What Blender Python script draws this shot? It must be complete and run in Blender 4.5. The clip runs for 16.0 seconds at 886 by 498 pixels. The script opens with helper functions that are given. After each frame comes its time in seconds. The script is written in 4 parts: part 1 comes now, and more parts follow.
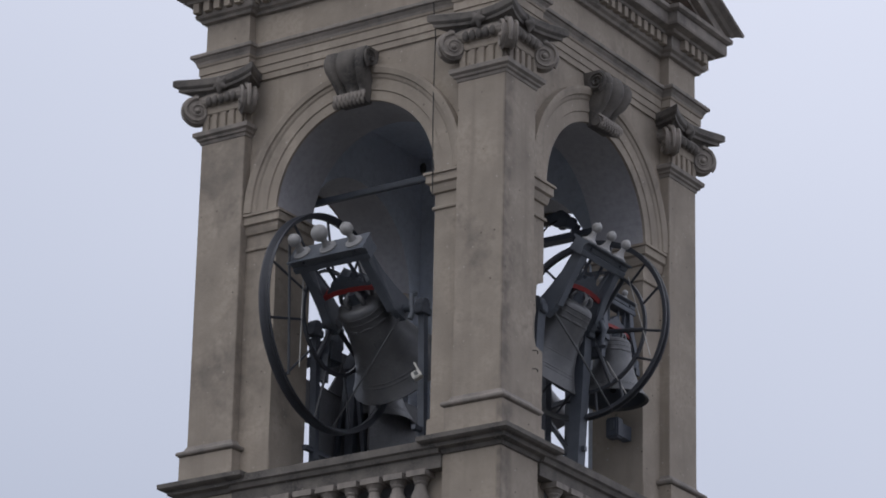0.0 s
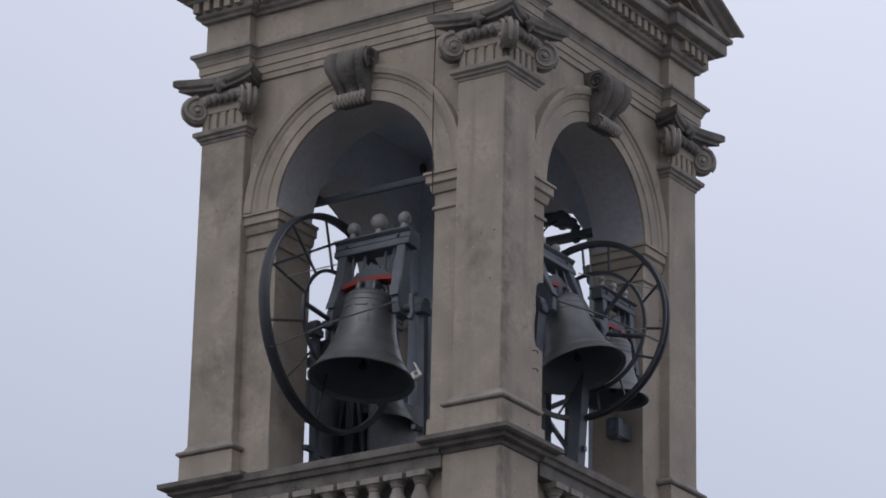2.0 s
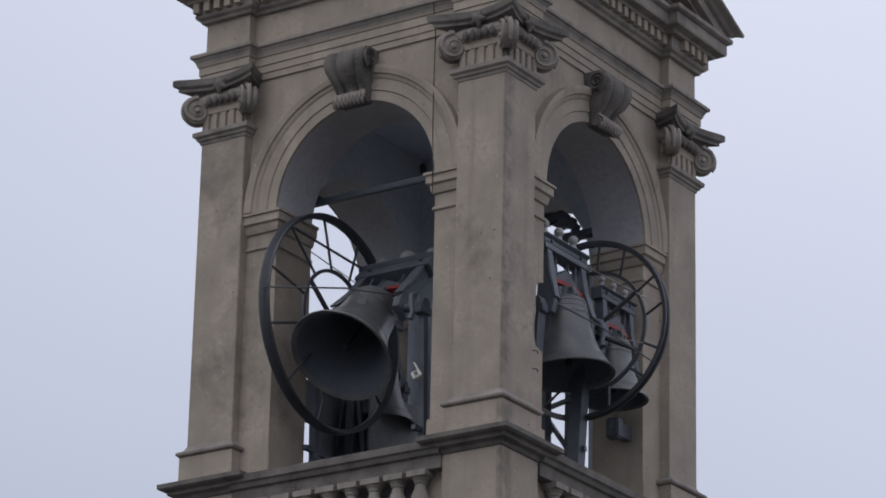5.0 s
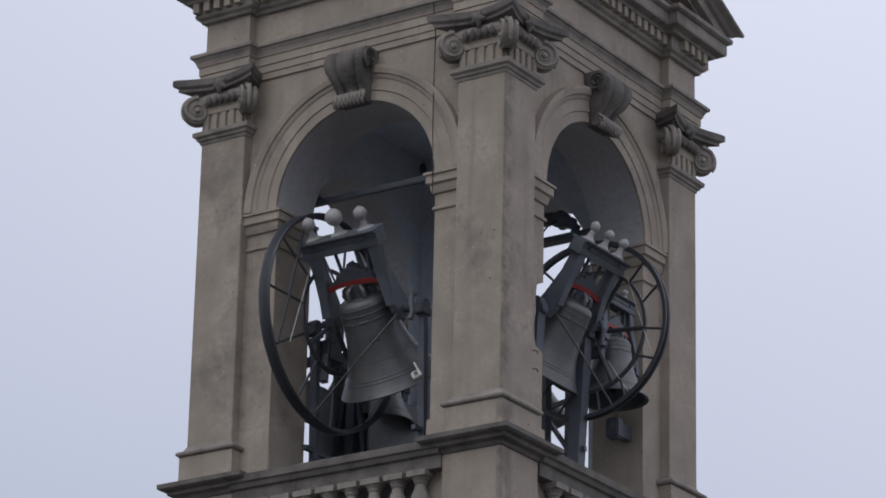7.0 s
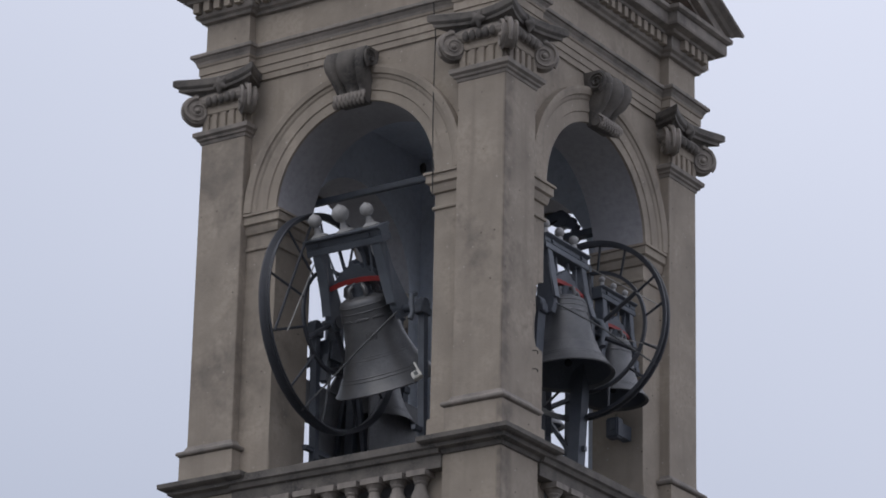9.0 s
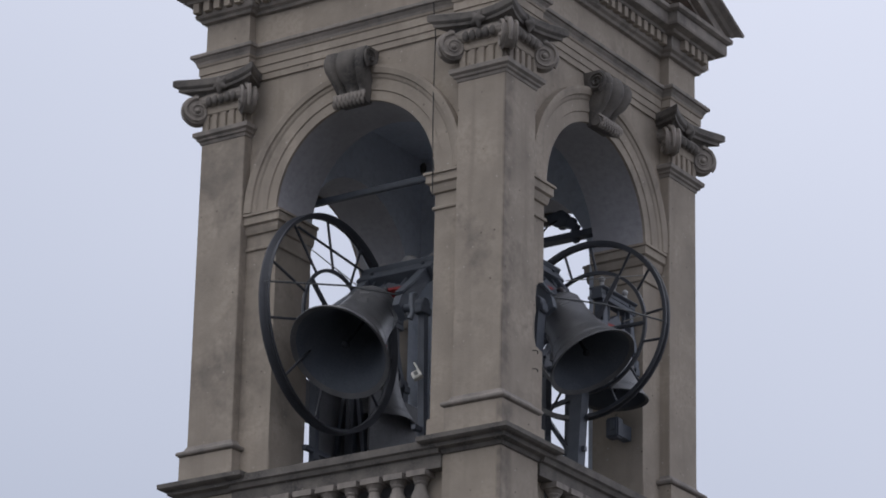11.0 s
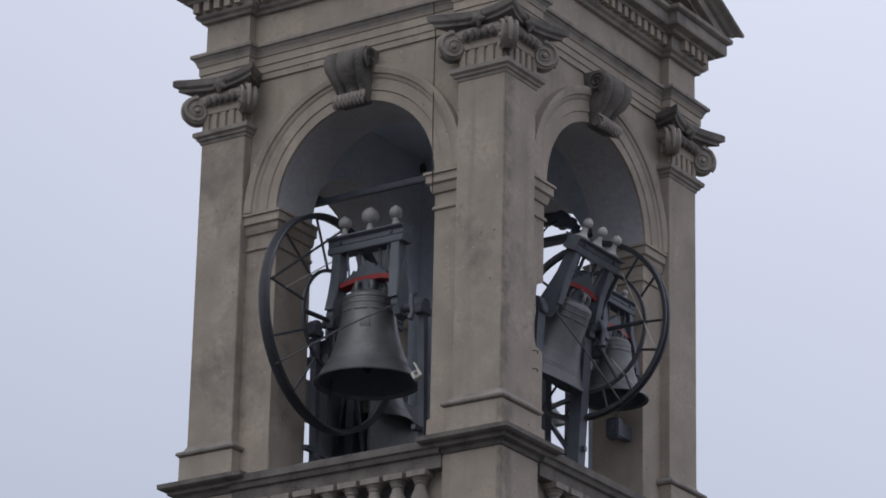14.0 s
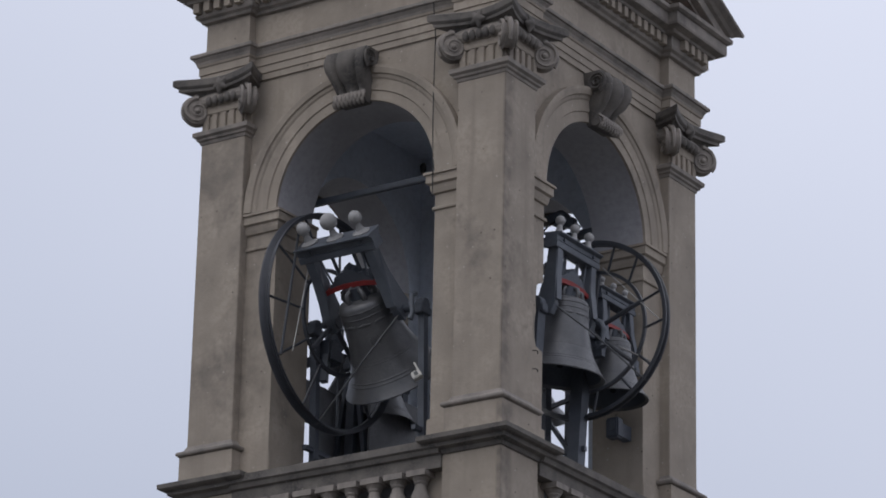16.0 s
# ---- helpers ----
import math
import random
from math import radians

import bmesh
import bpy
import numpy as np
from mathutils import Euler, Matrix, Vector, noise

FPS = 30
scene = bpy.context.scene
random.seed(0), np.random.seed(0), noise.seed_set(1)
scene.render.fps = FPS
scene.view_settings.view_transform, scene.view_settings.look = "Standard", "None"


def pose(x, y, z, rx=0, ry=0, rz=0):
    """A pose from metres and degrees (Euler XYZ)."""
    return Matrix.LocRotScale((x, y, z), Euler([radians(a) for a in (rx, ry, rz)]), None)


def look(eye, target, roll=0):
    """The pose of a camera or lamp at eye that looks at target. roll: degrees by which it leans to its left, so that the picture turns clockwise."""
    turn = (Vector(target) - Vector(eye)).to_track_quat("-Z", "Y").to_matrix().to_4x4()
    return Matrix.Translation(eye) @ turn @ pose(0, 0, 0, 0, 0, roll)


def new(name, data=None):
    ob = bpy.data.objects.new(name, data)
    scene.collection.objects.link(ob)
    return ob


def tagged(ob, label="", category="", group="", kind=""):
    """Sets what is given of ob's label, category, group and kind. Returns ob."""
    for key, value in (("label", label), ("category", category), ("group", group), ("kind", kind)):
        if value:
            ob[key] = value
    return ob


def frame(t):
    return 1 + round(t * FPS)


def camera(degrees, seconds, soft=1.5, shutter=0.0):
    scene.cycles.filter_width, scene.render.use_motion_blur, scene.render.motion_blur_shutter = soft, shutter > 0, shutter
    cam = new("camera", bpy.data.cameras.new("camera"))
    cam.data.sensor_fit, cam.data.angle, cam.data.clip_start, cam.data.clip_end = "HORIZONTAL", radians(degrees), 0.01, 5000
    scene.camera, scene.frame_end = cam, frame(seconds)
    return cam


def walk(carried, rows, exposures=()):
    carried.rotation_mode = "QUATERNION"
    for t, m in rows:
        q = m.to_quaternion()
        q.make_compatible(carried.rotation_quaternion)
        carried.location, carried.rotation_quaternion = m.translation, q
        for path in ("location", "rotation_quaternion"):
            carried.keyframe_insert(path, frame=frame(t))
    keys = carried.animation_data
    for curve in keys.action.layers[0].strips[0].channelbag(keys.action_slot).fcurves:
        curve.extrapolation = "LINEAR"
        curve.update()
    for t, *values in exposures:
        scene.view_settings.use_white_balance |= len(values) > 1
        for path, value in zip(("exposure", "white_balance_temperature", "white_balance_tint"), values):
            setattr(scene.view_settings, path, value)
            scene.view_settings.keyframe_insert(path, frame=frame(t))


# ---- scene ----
# Metres, z up. Tower centre at x = y = 0, top of the balustrade rail at z = 0.
EYE = (24.0014, -35.7794, -12.9972)
GROUND = -14.6
cam = camera(14.0011, 16.0, soft=1.8, shutter=0.5)
VIEW = Matrix(((0.83363134, 0.18119838, 0.52175275, EYE[0]),
               (0.55191732, -0.30940928, -0.77437275, EYE[1]),
               (0.02112005, 0.93350578, -0.3579398, EYE[2]),
               (0, 0, 0, 1)))
walk(cam, [(0.0, VIEW), (16.0, VIEW)], exposures=[(0.0, 0.0), (16.0, 0.0)])

# ---- world and sun: an overcast sky ----
world = bpy.data.worlds.new("overcast_sky")
scene.world = world
world.use_nodes = True
wn, wl = world.node_tree.nodes, world.node_tree.links
wn.clear()
w_out = wn.new("ShaderNodeOutputWorld")
w_bg = wn.new("ShaderNodeBackground")
w_sky = wn.new("ShaderNodeTexSky")
w_sky.sky_type = "NISHITA"
w_sky.sun_disc = False
w_sky.sun_elevation, w_sky.sun_rotation = radians(40), radians(120)
w_sky.air_density, w_sky.dust_density, w_sky.ozone_density = 1.0, 4.0, 1.0
w_mul = wn.new("ShaderNodeVectorMath")
w_mul.operation = "SCALE"
w_mul.inputs["Scale"].default_value = 0.06
w_mix = wn.new("ShaderNodeMix")
w_mix.data_type = "RGBA"
w_mix.inputs["Factor"].default_value = 0.92
# cloud layer: brighter towards the zenith and towards the hidden sun, with slow soft mottling
w_co = wn.new("ShaderNodeTexCoord")
w_noise = wn.new("ShaderNodeTexNoise")
w_noise.inputs["Scale"].default_value = 5.0
w_noise.inputs["Detail"].default_value = 2.0
w_dot = wn.new("ShaderNodeVectorMath")
w_dot.operation = "DOT_PRODUCT"
w_dot.inputs[1].default_value = (0.28, 0.18, 0.94)
w_add = wn.new("ShaderNodeMath")
w_add.operation = "MULTIPLY_ADD"
w_add.inputs[1].default_value = 0.10
w_ramp = wn.new("ShaderNodeValToRGB")
w_ramp.color_ramp.elements[0].position, w_ramp.color_ramp.elements[1].position = 0.26, 0.60
w_ramp.color_ramp.elements[0].color = (0.512, 0.557, 0.69, 1)
w_ramp.color_ramp.elements[1].color = (0.90, 0.935, 1.095, 1)
wl.new(w_co.outputs["Generated"], w_noise.inputs["Vector"])
wl.new(w_co.outputs["Generated"], w_dot.inputs[0])
wl.new(w_noise.outputs["Fac"], w_add.inputs[0])
wl.new(w_dot.outputs["Value"], w_add.inputs[2])
wl.new(w_add.outputs["Value"], w_ramp.inputs["Fac"])
wl.new(w_sky.outputs["Color"], w_mul.inputs[0])
wl.new(w_mul.outputs["Vector"], w_mix.inputs["A"])
wl.new(w_ramp.outputs["Color"], w_mix.inputs["B"])
wl.new(w_mix.outputs["Result"], w_bg.inputs["Color"])
wl.new(w_bg.outputs["Background"], w_out.inputs["Surface"])
w_bg.inputs["Strength"].default_value = 1.0

sun_data = bpy.data.lights.new("sun", "SUN")
sun_data.energy, sun_data.angle, sun_data.color = 0.75, radians(50), (1.0, 0.95, 0.88)
sun = new("sun", sun_data)
sun.matrix_basis = look((-6, -34, 30), (0, 0, 0))


# ---- materials ----
def surface(name, base, second, rough=0.85, metal=0.0, scale=3.0, bump=0.3, bump_scale=60.0, pits=None, streaks=None, spec=0.3, run=None, soot=None):
    """A weathered surface: two-scale mottling, optional dark pits, optional downward streaks, fine relief."""
    m = bpy.data.materials.new(name)
    m.use_nodes = True
    n, l = m.node_tree.nodes, m.node_tree.links
    bsdf = n["Principled BSDF"]
    bsdf.inputs["Roughness"].default_value = rough
    bsdf.inputs["Metallic"].default_value = metal
    bsdf.inputs["Specular IOR Level"].default_value = spec
    co = n.new("ShaderNodeTexCoord")
    geo = n.new("ShaderNodeNewGeometry")

    def tex(s, detail=4.0, stretch=None):
        t = n.new("ShaderNodeTexNoise")
        t.inputs["Scale"].default_value = s
        t.inputs["Detail"].default_value = detail
        if stretch:
            mp = n.new("ShaderNodeMapping")
            mp.inputs["Scale"].default_value = stretch
            l.new(geo.outputs["Position"], mp.inputs["Vector"])
            l.new(mp.outputs["Vector"], t.inputs["Vector"])
        else:
            l.new(geo.outputs["Position"] if metal < 0.05 else co.outputs["Object"], t.inputs["Vector"])
        return t

    def blend(fac, a, b, mode="MIX"):
        x = n.new("ShaderNodeMix")
        x.data_type, x.blend_type = "RGBA", mode
        for socket, v in (("Factor", fac), ("A", a), ("B", b)):
            if isinstance(v, bpy.types.NodeSocket):
                l.new(v, x.inputs[socket])
            else:
                x.inputs[socket].default_value = v
        return x.outputs["Result"]

    def ramp(src, lo, hi):
        r = n.new("ShaderNodeMapRange")
        r.inputs["From Min"].default_value, r.inputs["From Max"].default_value = lo, hi
        l.new(src, r.inputs["Value"])
        return r.outputs["Result"]

    big, mid = tex(scale), tex(scale * 9, 6.0)
    col = blend(ramp(big.outputs["Fac"], 0.35, 0.68), (*base, 1), (*second, 1))
    grain = tuple(c * 0.82 for c in base)
    col = blend(ramp(mid.outputs["Fac"], 0.42, 0.72), col, (*grain, 1))
    if streaks:
        st = tex(2.4, 5.0, (2.2, 2.2, 0.16))
        col = blend(ramp(st.outputs["Fac"], 0.54, 0.86), col, (*streaks, 1))
    if soot:
        bl = tex(0.85, 7.0)
        bl.inputs["Roughness"].default_value = 0.62
        fr = tex(7.0, 6.0)
        both = n.new("ShaderNodeMath")
        both.operation = "MULTIPLY_ADD"
        both.inputs[1].default_value = 0.22
        l.new(fr.outputs["Fac"], both.inputs[0])
        l.new(bl.outputs["Fac"], both.inputs[2])
        col = blend(ramp(both.outputs["Value"], 0.66, 0.94), col, (*soot, 1))
    if pits:
        v = n.new("ShaderNodeTexVoronoi")
        v.inputs["Scale"].default_value = 5.5
        l.new(geo.outputs["Position"], v.inputs["Vector"])
        sp = n.new("ShaderNodeTexVoronoi")
        sp.inputs["Scale"].default_value = 9.0
        l.new(geo.outputs["Position"], sp.inputs["Vector"])
        for vor, near, cut, tint in ((v, 0.085, 0.45, pits[0]), (sp, 0.11, 0.5, pits[1])):
            sep = n.new("ShaderNodeSeparateColor")
            l.new(vor.outputs["Color"], sep.inputs["Color"])
            some = ramp(sep.outputs["Red"], cut, cut + 0.25)
            spot = ramp(vor.outputs["Distance"], near, near * 0.45)
            both = n.new("ShaderNodeMath")
            both.operation = "MULTIPLY"
            l.new(some, both.inputs[0])
            l.new(spot, both.inputs[1])
            col = blend(both.outputs["Value"], col, (*tint, 1))
    if run:
        # rain-water stain down one pier: an uneven vertical band, strongest in the middle
        sep = n.new("ShaderNodeSeparateXYZ")
        l.new(geo.outputs["Position"], sep.inputs["Vector"])
        wob = tex(1.7, 5.0)
        off = n.new("ShaderNodeMath")
        off.operation = "MULTIPLY_ADD"
        off.inputs[1].default_value = 0.22
        l.new(wob.outputs["Fac"], off.inputs[0])
        l.new(sep.outputs["Y"], off.inputs[2])
        fall = ramp(off.outputs["Value"], -1.93, -2.09)
        east = ramp(sep.outputs["X"], 2.26, 2.295)
        patch = ramp(tex(5.5, 6.0).outputs["Fac"], 0.32, 0.62)
        val = None
        for src in (fall, east, patch):
            mul = n.new("ShaderNodeMath")
            mul.operation = "MULTIPLY"
            l.new(src, mul.inputs[0])
            if val is None:
                mul.inputs[1].default_value = 0.7
            else:
                l.new(val, mul.inputs[1])
            val = mul.outputs["Value"]
        col = blend(val, col, (*run, 1))
    l.new(col, bsdf.inputs["Base Color"])
    fine = tex(bump_scale, 5.0)
    b = n.new("ShaderNodeBump")
    b.inputs["Strength"].default_value = bump
    b.inputs["Distance"].default_value = 0.01
    l.new(fine.outputs["Fac"], b.inputs["Height"])
    l.new(b.outputs["Normal"], bsdf.inputs["Normal"])
    rr = ramp(mid.outputs["Fac"], 0.2, 0.8)
    rm = n.new("ShaderNodeMapRange")
    rm.inputs["To Min"].default_value, rm.inputs["To Max"].default_value = max(rough - 0.12, 0.05), min(rough + 0.1, 1.0)
    l.new(rr, rm.inputs["Value"])
    l.new(rm.outputs["Result"], bsdf.inputs["Roughness"])
    return m


PLASTER = surface("ochre_grey_plaster", (0.362, 0.314, 0.260), (0.252, 0.220, 0.185), 0.95, scale=1.9, bump=0.35, bump_scale=45,
                  pits=((0.10, 0.085, 0.07), (0.47, 0.44, 0.39)), streaks=(0.235, 0.204, 0.172), run=(0.135, 0.118, 0.105), soot=(0.12, 0.108, 0.098))
STONE = surface("weathered_stone", (0.295, 0.264, 0.235), (0.18, 0.166, 0.153), 0.95, scale=3.4, bump=0.6, bump_scale=38,
                streaks=(0.13, 0.118, 0.108), soot=(0.075, 0.07, 0.066))
LEDGE = surface("sooty_ledge_stone", (0.17, 0.155, 0.14), (0.06, 0.058, 0.057), 0.95, scale=3.2, bump=0.6, bump_scale=35,
                pits=((0.06, 0.055, 0.05), (0.27, 0.26, 0.235)))
# Pale blue-grey chamber colour stands in for haze over the dark interior.
INNER = surface("haze_pale_plaster", (0.60, 0.64, 0.705), (0.52, 0.556, 0.615), 0.95, scale=1.6, bump=0.4)
# Greyer plaster for the arch soffits, tinted to paint in their hazy shade.
SOFFIT = surface("hazy_shade_plaster", (0.40, 0.395, 0.41), (0.33, 0.327, 0.342), 0.95, scale=1.6, bump=0.4)
# Colour of the added sky-blocking boards, greyed to paint in haze.
PLANK = surface("grey_blocker_board", (0.21, 0.212, 0.22), (0.155, 0.158, 0.166), 0.85, scale=3.0, bump=0.4)
# Blue cast in the iron, wheel and yoke colours paints in the haze.
IRON = surface("grey_painted_iron", (0.082, 0.093, 0.113), (0.058, 0.066, 0.081), 0.55, scale=5.0, bump=0.12, bump_scale=90, spec=0.4)
WHEEL = surface("black_wheel_iron", (0.045, 0.049, 0.059), (0.031, 0.034, 0.041), 0.45, scale=5.0, bump=0.12, bump_scale=90, spec=0.5)
YOKE = surface("haze_blue_yoke_paint", (0.11, 0.124, 0.146), (0.075, 0.085, 0.102), 0.5, scale=4.0, bump=0.12, bump_scale=80, spec=0.45)
BRONZE = surface("grey_patinated_bronze", (0.150, 0.151, 0.155), (0.098, 0.101, 0.107), 0.40, metal=0.35, scale=4.0, bump=0.12, bump_scale=70)
# Bronze darkened to paint the shade inside the bell mouths.
MOUTH_SHADE = surface("shaded_bronze", (0.092, 0.104, 0.124), (0.076, 0.086, 0.103), 0.9, metal=0.0, scale=4.0, bump=0.12, bump_scale=70)
BALL = surface("pale_grey_ball_paint", (0.36, 0.355, 0.35), (0.26, 0.26, 0.26), 0.5, scale=6.0, bump=0.1, bump_scale=70, spec=0.4)
RED = surface("red_lead_paint", (0.29, 0.036, 0.034), (0.19, 0.03, 0.03), 0.6, scale=6.0, bump=0.1)
ZINC = surface("galvanised_steel", (0.42, 0.41, 0.39), (0.3, 0.3, 0.29), 0.5, metal=0.3, scale=8.0, bump=0.05)
FLOOD = surface("pale_enamelled_metal", (0.58, 0.57, 0.53), (0.46, 0.45, 0.42), 0.5, scale=8.0, bump=0.05)
CABLE = surface("dull_steel_cable", (0.11, 0.115, 0.12), (0.075, 0.078, 0.08), 0.5, metal=0.3, scale=8.0, bump=0.05)
# Clapper iron made near-black so it sinks into the mouth's painted shade.
CLAPPER_IRON = surface("dark_clapper_iron", (0.03, 0.032, 0.036), (0.022, 0.024, 0.028), 0.95, scale=6.0, bump=0.2, bump_scale=60, spec=0.1)
ROOF = surface("brown_roof_tile", (0.16, 0.09, 0.06), (0.10, 0.06, 0.045), 0.9, scale=3.0, bump=0.5)
EARTH = surface("grey_paved_ground", (0.13, 0.125, 0.115), (0.09, 0.09, 0.08), 0.95, scale=0.4, bump=0.3, bump_scale=8)
LEAD = surface("black_cable_sheath", (0.02, 0.02, 0.02), (0.03, 0.03, 0.03), 0.6, scale=8.0, bump=0.05)


# ---- mesh helpers ----
def part(name, bm, material, parent=None, label=""):
    """Links a bmesh as one mesh object, under a thing or a part if one is given."""
    bmesh.ops.recalc_face_normals(bm, faces=bm.faces)
    me = bpy.data.meshes.new(name)
    bm.to_mesh(me)
    bm.free()
    me.materials.append(material)
    ob = new(name, me)
    ob.parent = parent
    return tagged(ob, label)


def smooth(ob, angle=40):
    for f in ob.data.polygons:
        f.use_smooth = True
    ob.data.set_sharp_from_angle(angle=radians(angle))
    return ob


def box(bm, x0, x1, y0, y1, z0, z1, bevel=0.0):
    vs = bmesh.ops.create_cube(bm, size=1.0)["verts"]
    for v in vs:
        v.co = Vector(((x0 + x1) / 2 + v.co.x * (x1 - x0), (y0 + y1) / 2 + v.co.y * (y1 - y0), (z0 + z1) / 2 + v.co.z * (z1 - z0)))
    if bevel:
        bmesh.ops.bevel(bm, geom=list({e for v in vs for e in v.link_edges}), offset=bevel, segments=2, affect="EDGES", clamp_overlap=True)
    return bm


def lathe(bm, profile, segments=32, m=Matrix(), cap=True):
    """Turns (radius, height) pairs about the local z axis."""
    rings = []
    for r, z in profile:
        rings.append([bm.verts.new(m @ Vector((r * math.cos(2 * math.pi * k / segments), r * math.sin(2 * math.pi * k / segments), z))) for k in range(segments)])
    for a, b in zip(rings, rings[1:]):
        for k in range(segments):
            bm.faces.new((a[k], a[(k + 1) % segments], b[(k + 1) % segments], b[k]))
    if cap:
        bm.faces.new(rings[0])
        bm.faces.new(rings[-1])
    return bm


def rod(bm, a, b, r, segments=10, r2=None):
    a, b = Vector(a), Vector(b)
    m = Matrix.Translation(a) @ (b - a).to_track_quat("Z", "Y").to_matrix().to_4x4()
    return lathe(bm, [(r, 0), (r2 or r, (b - a).length)], segments, m)


def tube(bm, points, radius, segments=8, closed=False):
    """A round bar along points; radius may be one number or one for each point."""
    pts = [Vector(q) for q in points]
    n = len(pts)
    rings = []
    side = None
    for i, q in enumerate(pts):
        before = pts[(i - 1) % n] if closed or i else q
        after = pts[(i + 1) % n] if closed or i < n - 1 else q
        way = (after - before).normalized()
        if side is None:
            side = way.orthogonal().normalized()
        side = (side - way * side.dot(way)).normalized()
        up = way.cross(side)
        r = radius[i] if isinstance(radius, (list, tuple)) else radius
        rings.append([bm.verts.new(q + r * (math.cos(2 * math.pi * k / segments) * side + math.sin(2 * math.pi * k / segments) * up)) for k in range(segments)])
    pairs = list(zip(rings, rings[1:])) + ([(rings[-1], rings[0])] if closed else [])
    for a, b in pairs:
        for k in range(segments):
            bm.faces.new((a[k], a[(k + 1) % segments], b[(k + 1) % segments], b[k]))
    if not closed:
        bm.faces.new(rings[0])
        bm.faces.new(rings[-1])
    return bm


def prism(bm, outline, place):
    """A solid from a flat outline: place(u, v, side) gives the corner on side 0 and on side 1."""
    a = [bm.verts.new(place(u, v, 0)) for u, v in outline]
    b = [bm.verts.new(place(u, v, 1)) for u, v in outline]
    bm.faces.new(a)
    bm.faces.new(b)
    for k in range(len(a)):
        j = (k + 1) % len(a)
        bm.faces.new((a[k], a[j], b[j], b[k]))
    return bm


def sweep(bm, path, profile, closed=True):
    """Runs a moulding profile of (offset, z) along an axis-aligned plan path (counter-clockwise); offset points outwards."""
    n = len(path)
    cols = []
    for i, (x, y) in enumerate(path):
        normals = []
        for j in ([(i - 1) % n, i] if closed or 0 < i < n - 1 else [i if i == 0 else i - 1]):
            (ax, ay), (bx, by) = path[j], path[(j + 1) % n]
            d = math.hypot(bx - ax, by - ay)
            normals.append(((by - ay) / d, -(bx - ax) / d))
        ox = sum({round(q[0], 4) for q in normals}) if len(set(normals)) > 1 else normals[0][0]
        oy = sum({round(q[1], 4) for q in normals}) if len(set(normals)) > 1 else normals[0][1]
        cols.append([bm.verts.new((x + o * ox, y + o * oy, z)) for o, z in profile])
    for i in range(n if closed else n - 1):
        a, b = cols[i], cols[(i + 1) % n]
        for k in range(len(profile) - 1):
            bm.faces.new((a[k], b[k], b[k + 1], a[k + 1]))
    if not closed:
        for c in (cols[0], cols[-1]):
            bm.faces.new(c)
    return bm


def turned(bm, k):
    """Turns a bmesh made for the south side by k quarter turns about the tower's axis."""
    bmesh.ops.transform(bm, matrix=Matrix.Rotation(k * math.pi / 2, 4, "Z"), verts=bm.verts)
    return bm


# ---- tower dimensions ----
H = 2.30        # half width over the pilasters
W = 2.165       # half width over the walls
INN = 1.43      # half width of the bell chamber
PW = 0.688      # pilaster width
JAMB = 1.185    # half width of the arched openings
SPRING = 3.55   # springing of the arches
FLOOR = -1.0
TOP = 6.30

ground = part("ground", box(bmesh.new(), -1500, 1500, -1500, 1500, GROUND - 0.3, GROUND), EARTH, None)
tagged(ground, "grey paved ground round the tower", "ground", kind="structure")

tower = new("bell_tower")
tower.matrix_basis = pose(0, 0, GROUND)
tagged(tower, "ochre-grey plastered bell tower with arched belfry openings", "tower")
TOWER_INV = pose(0, 0, -GROUND)


def tower_part(name, bm, material, label="", parent=None):
    """A part of the tower, given in world places."""
    ob = part(name, bm, material, parent or tower, label)
    if parent is None:
        ob.matrix_parent_inverse = TOWER_INV
    return ob


SIDE_PATH = [(-H, -H), (-H + PW, -H), (-H + PW, -W), (H - PW, -W), (H - PW, -H)]


def around(corners):
    """The plan path of one side, carried round all four."""
    out = []
    for k in range(4):
        c, s = round(math.cos(k * math.pi / 2)), round(math.sin(k * math.pi / 2))
        out += [(c * x - s * y, s * x + c * y) for x, y in corners]
    return out


PLAN = around(SIDE_PATH)
ARC = [math.pi * k / 40 for k in range(41)]
SHIFT = (0.035, 0.0, -0.035, 0.0)  # the south and north openings stand a little east of the middle


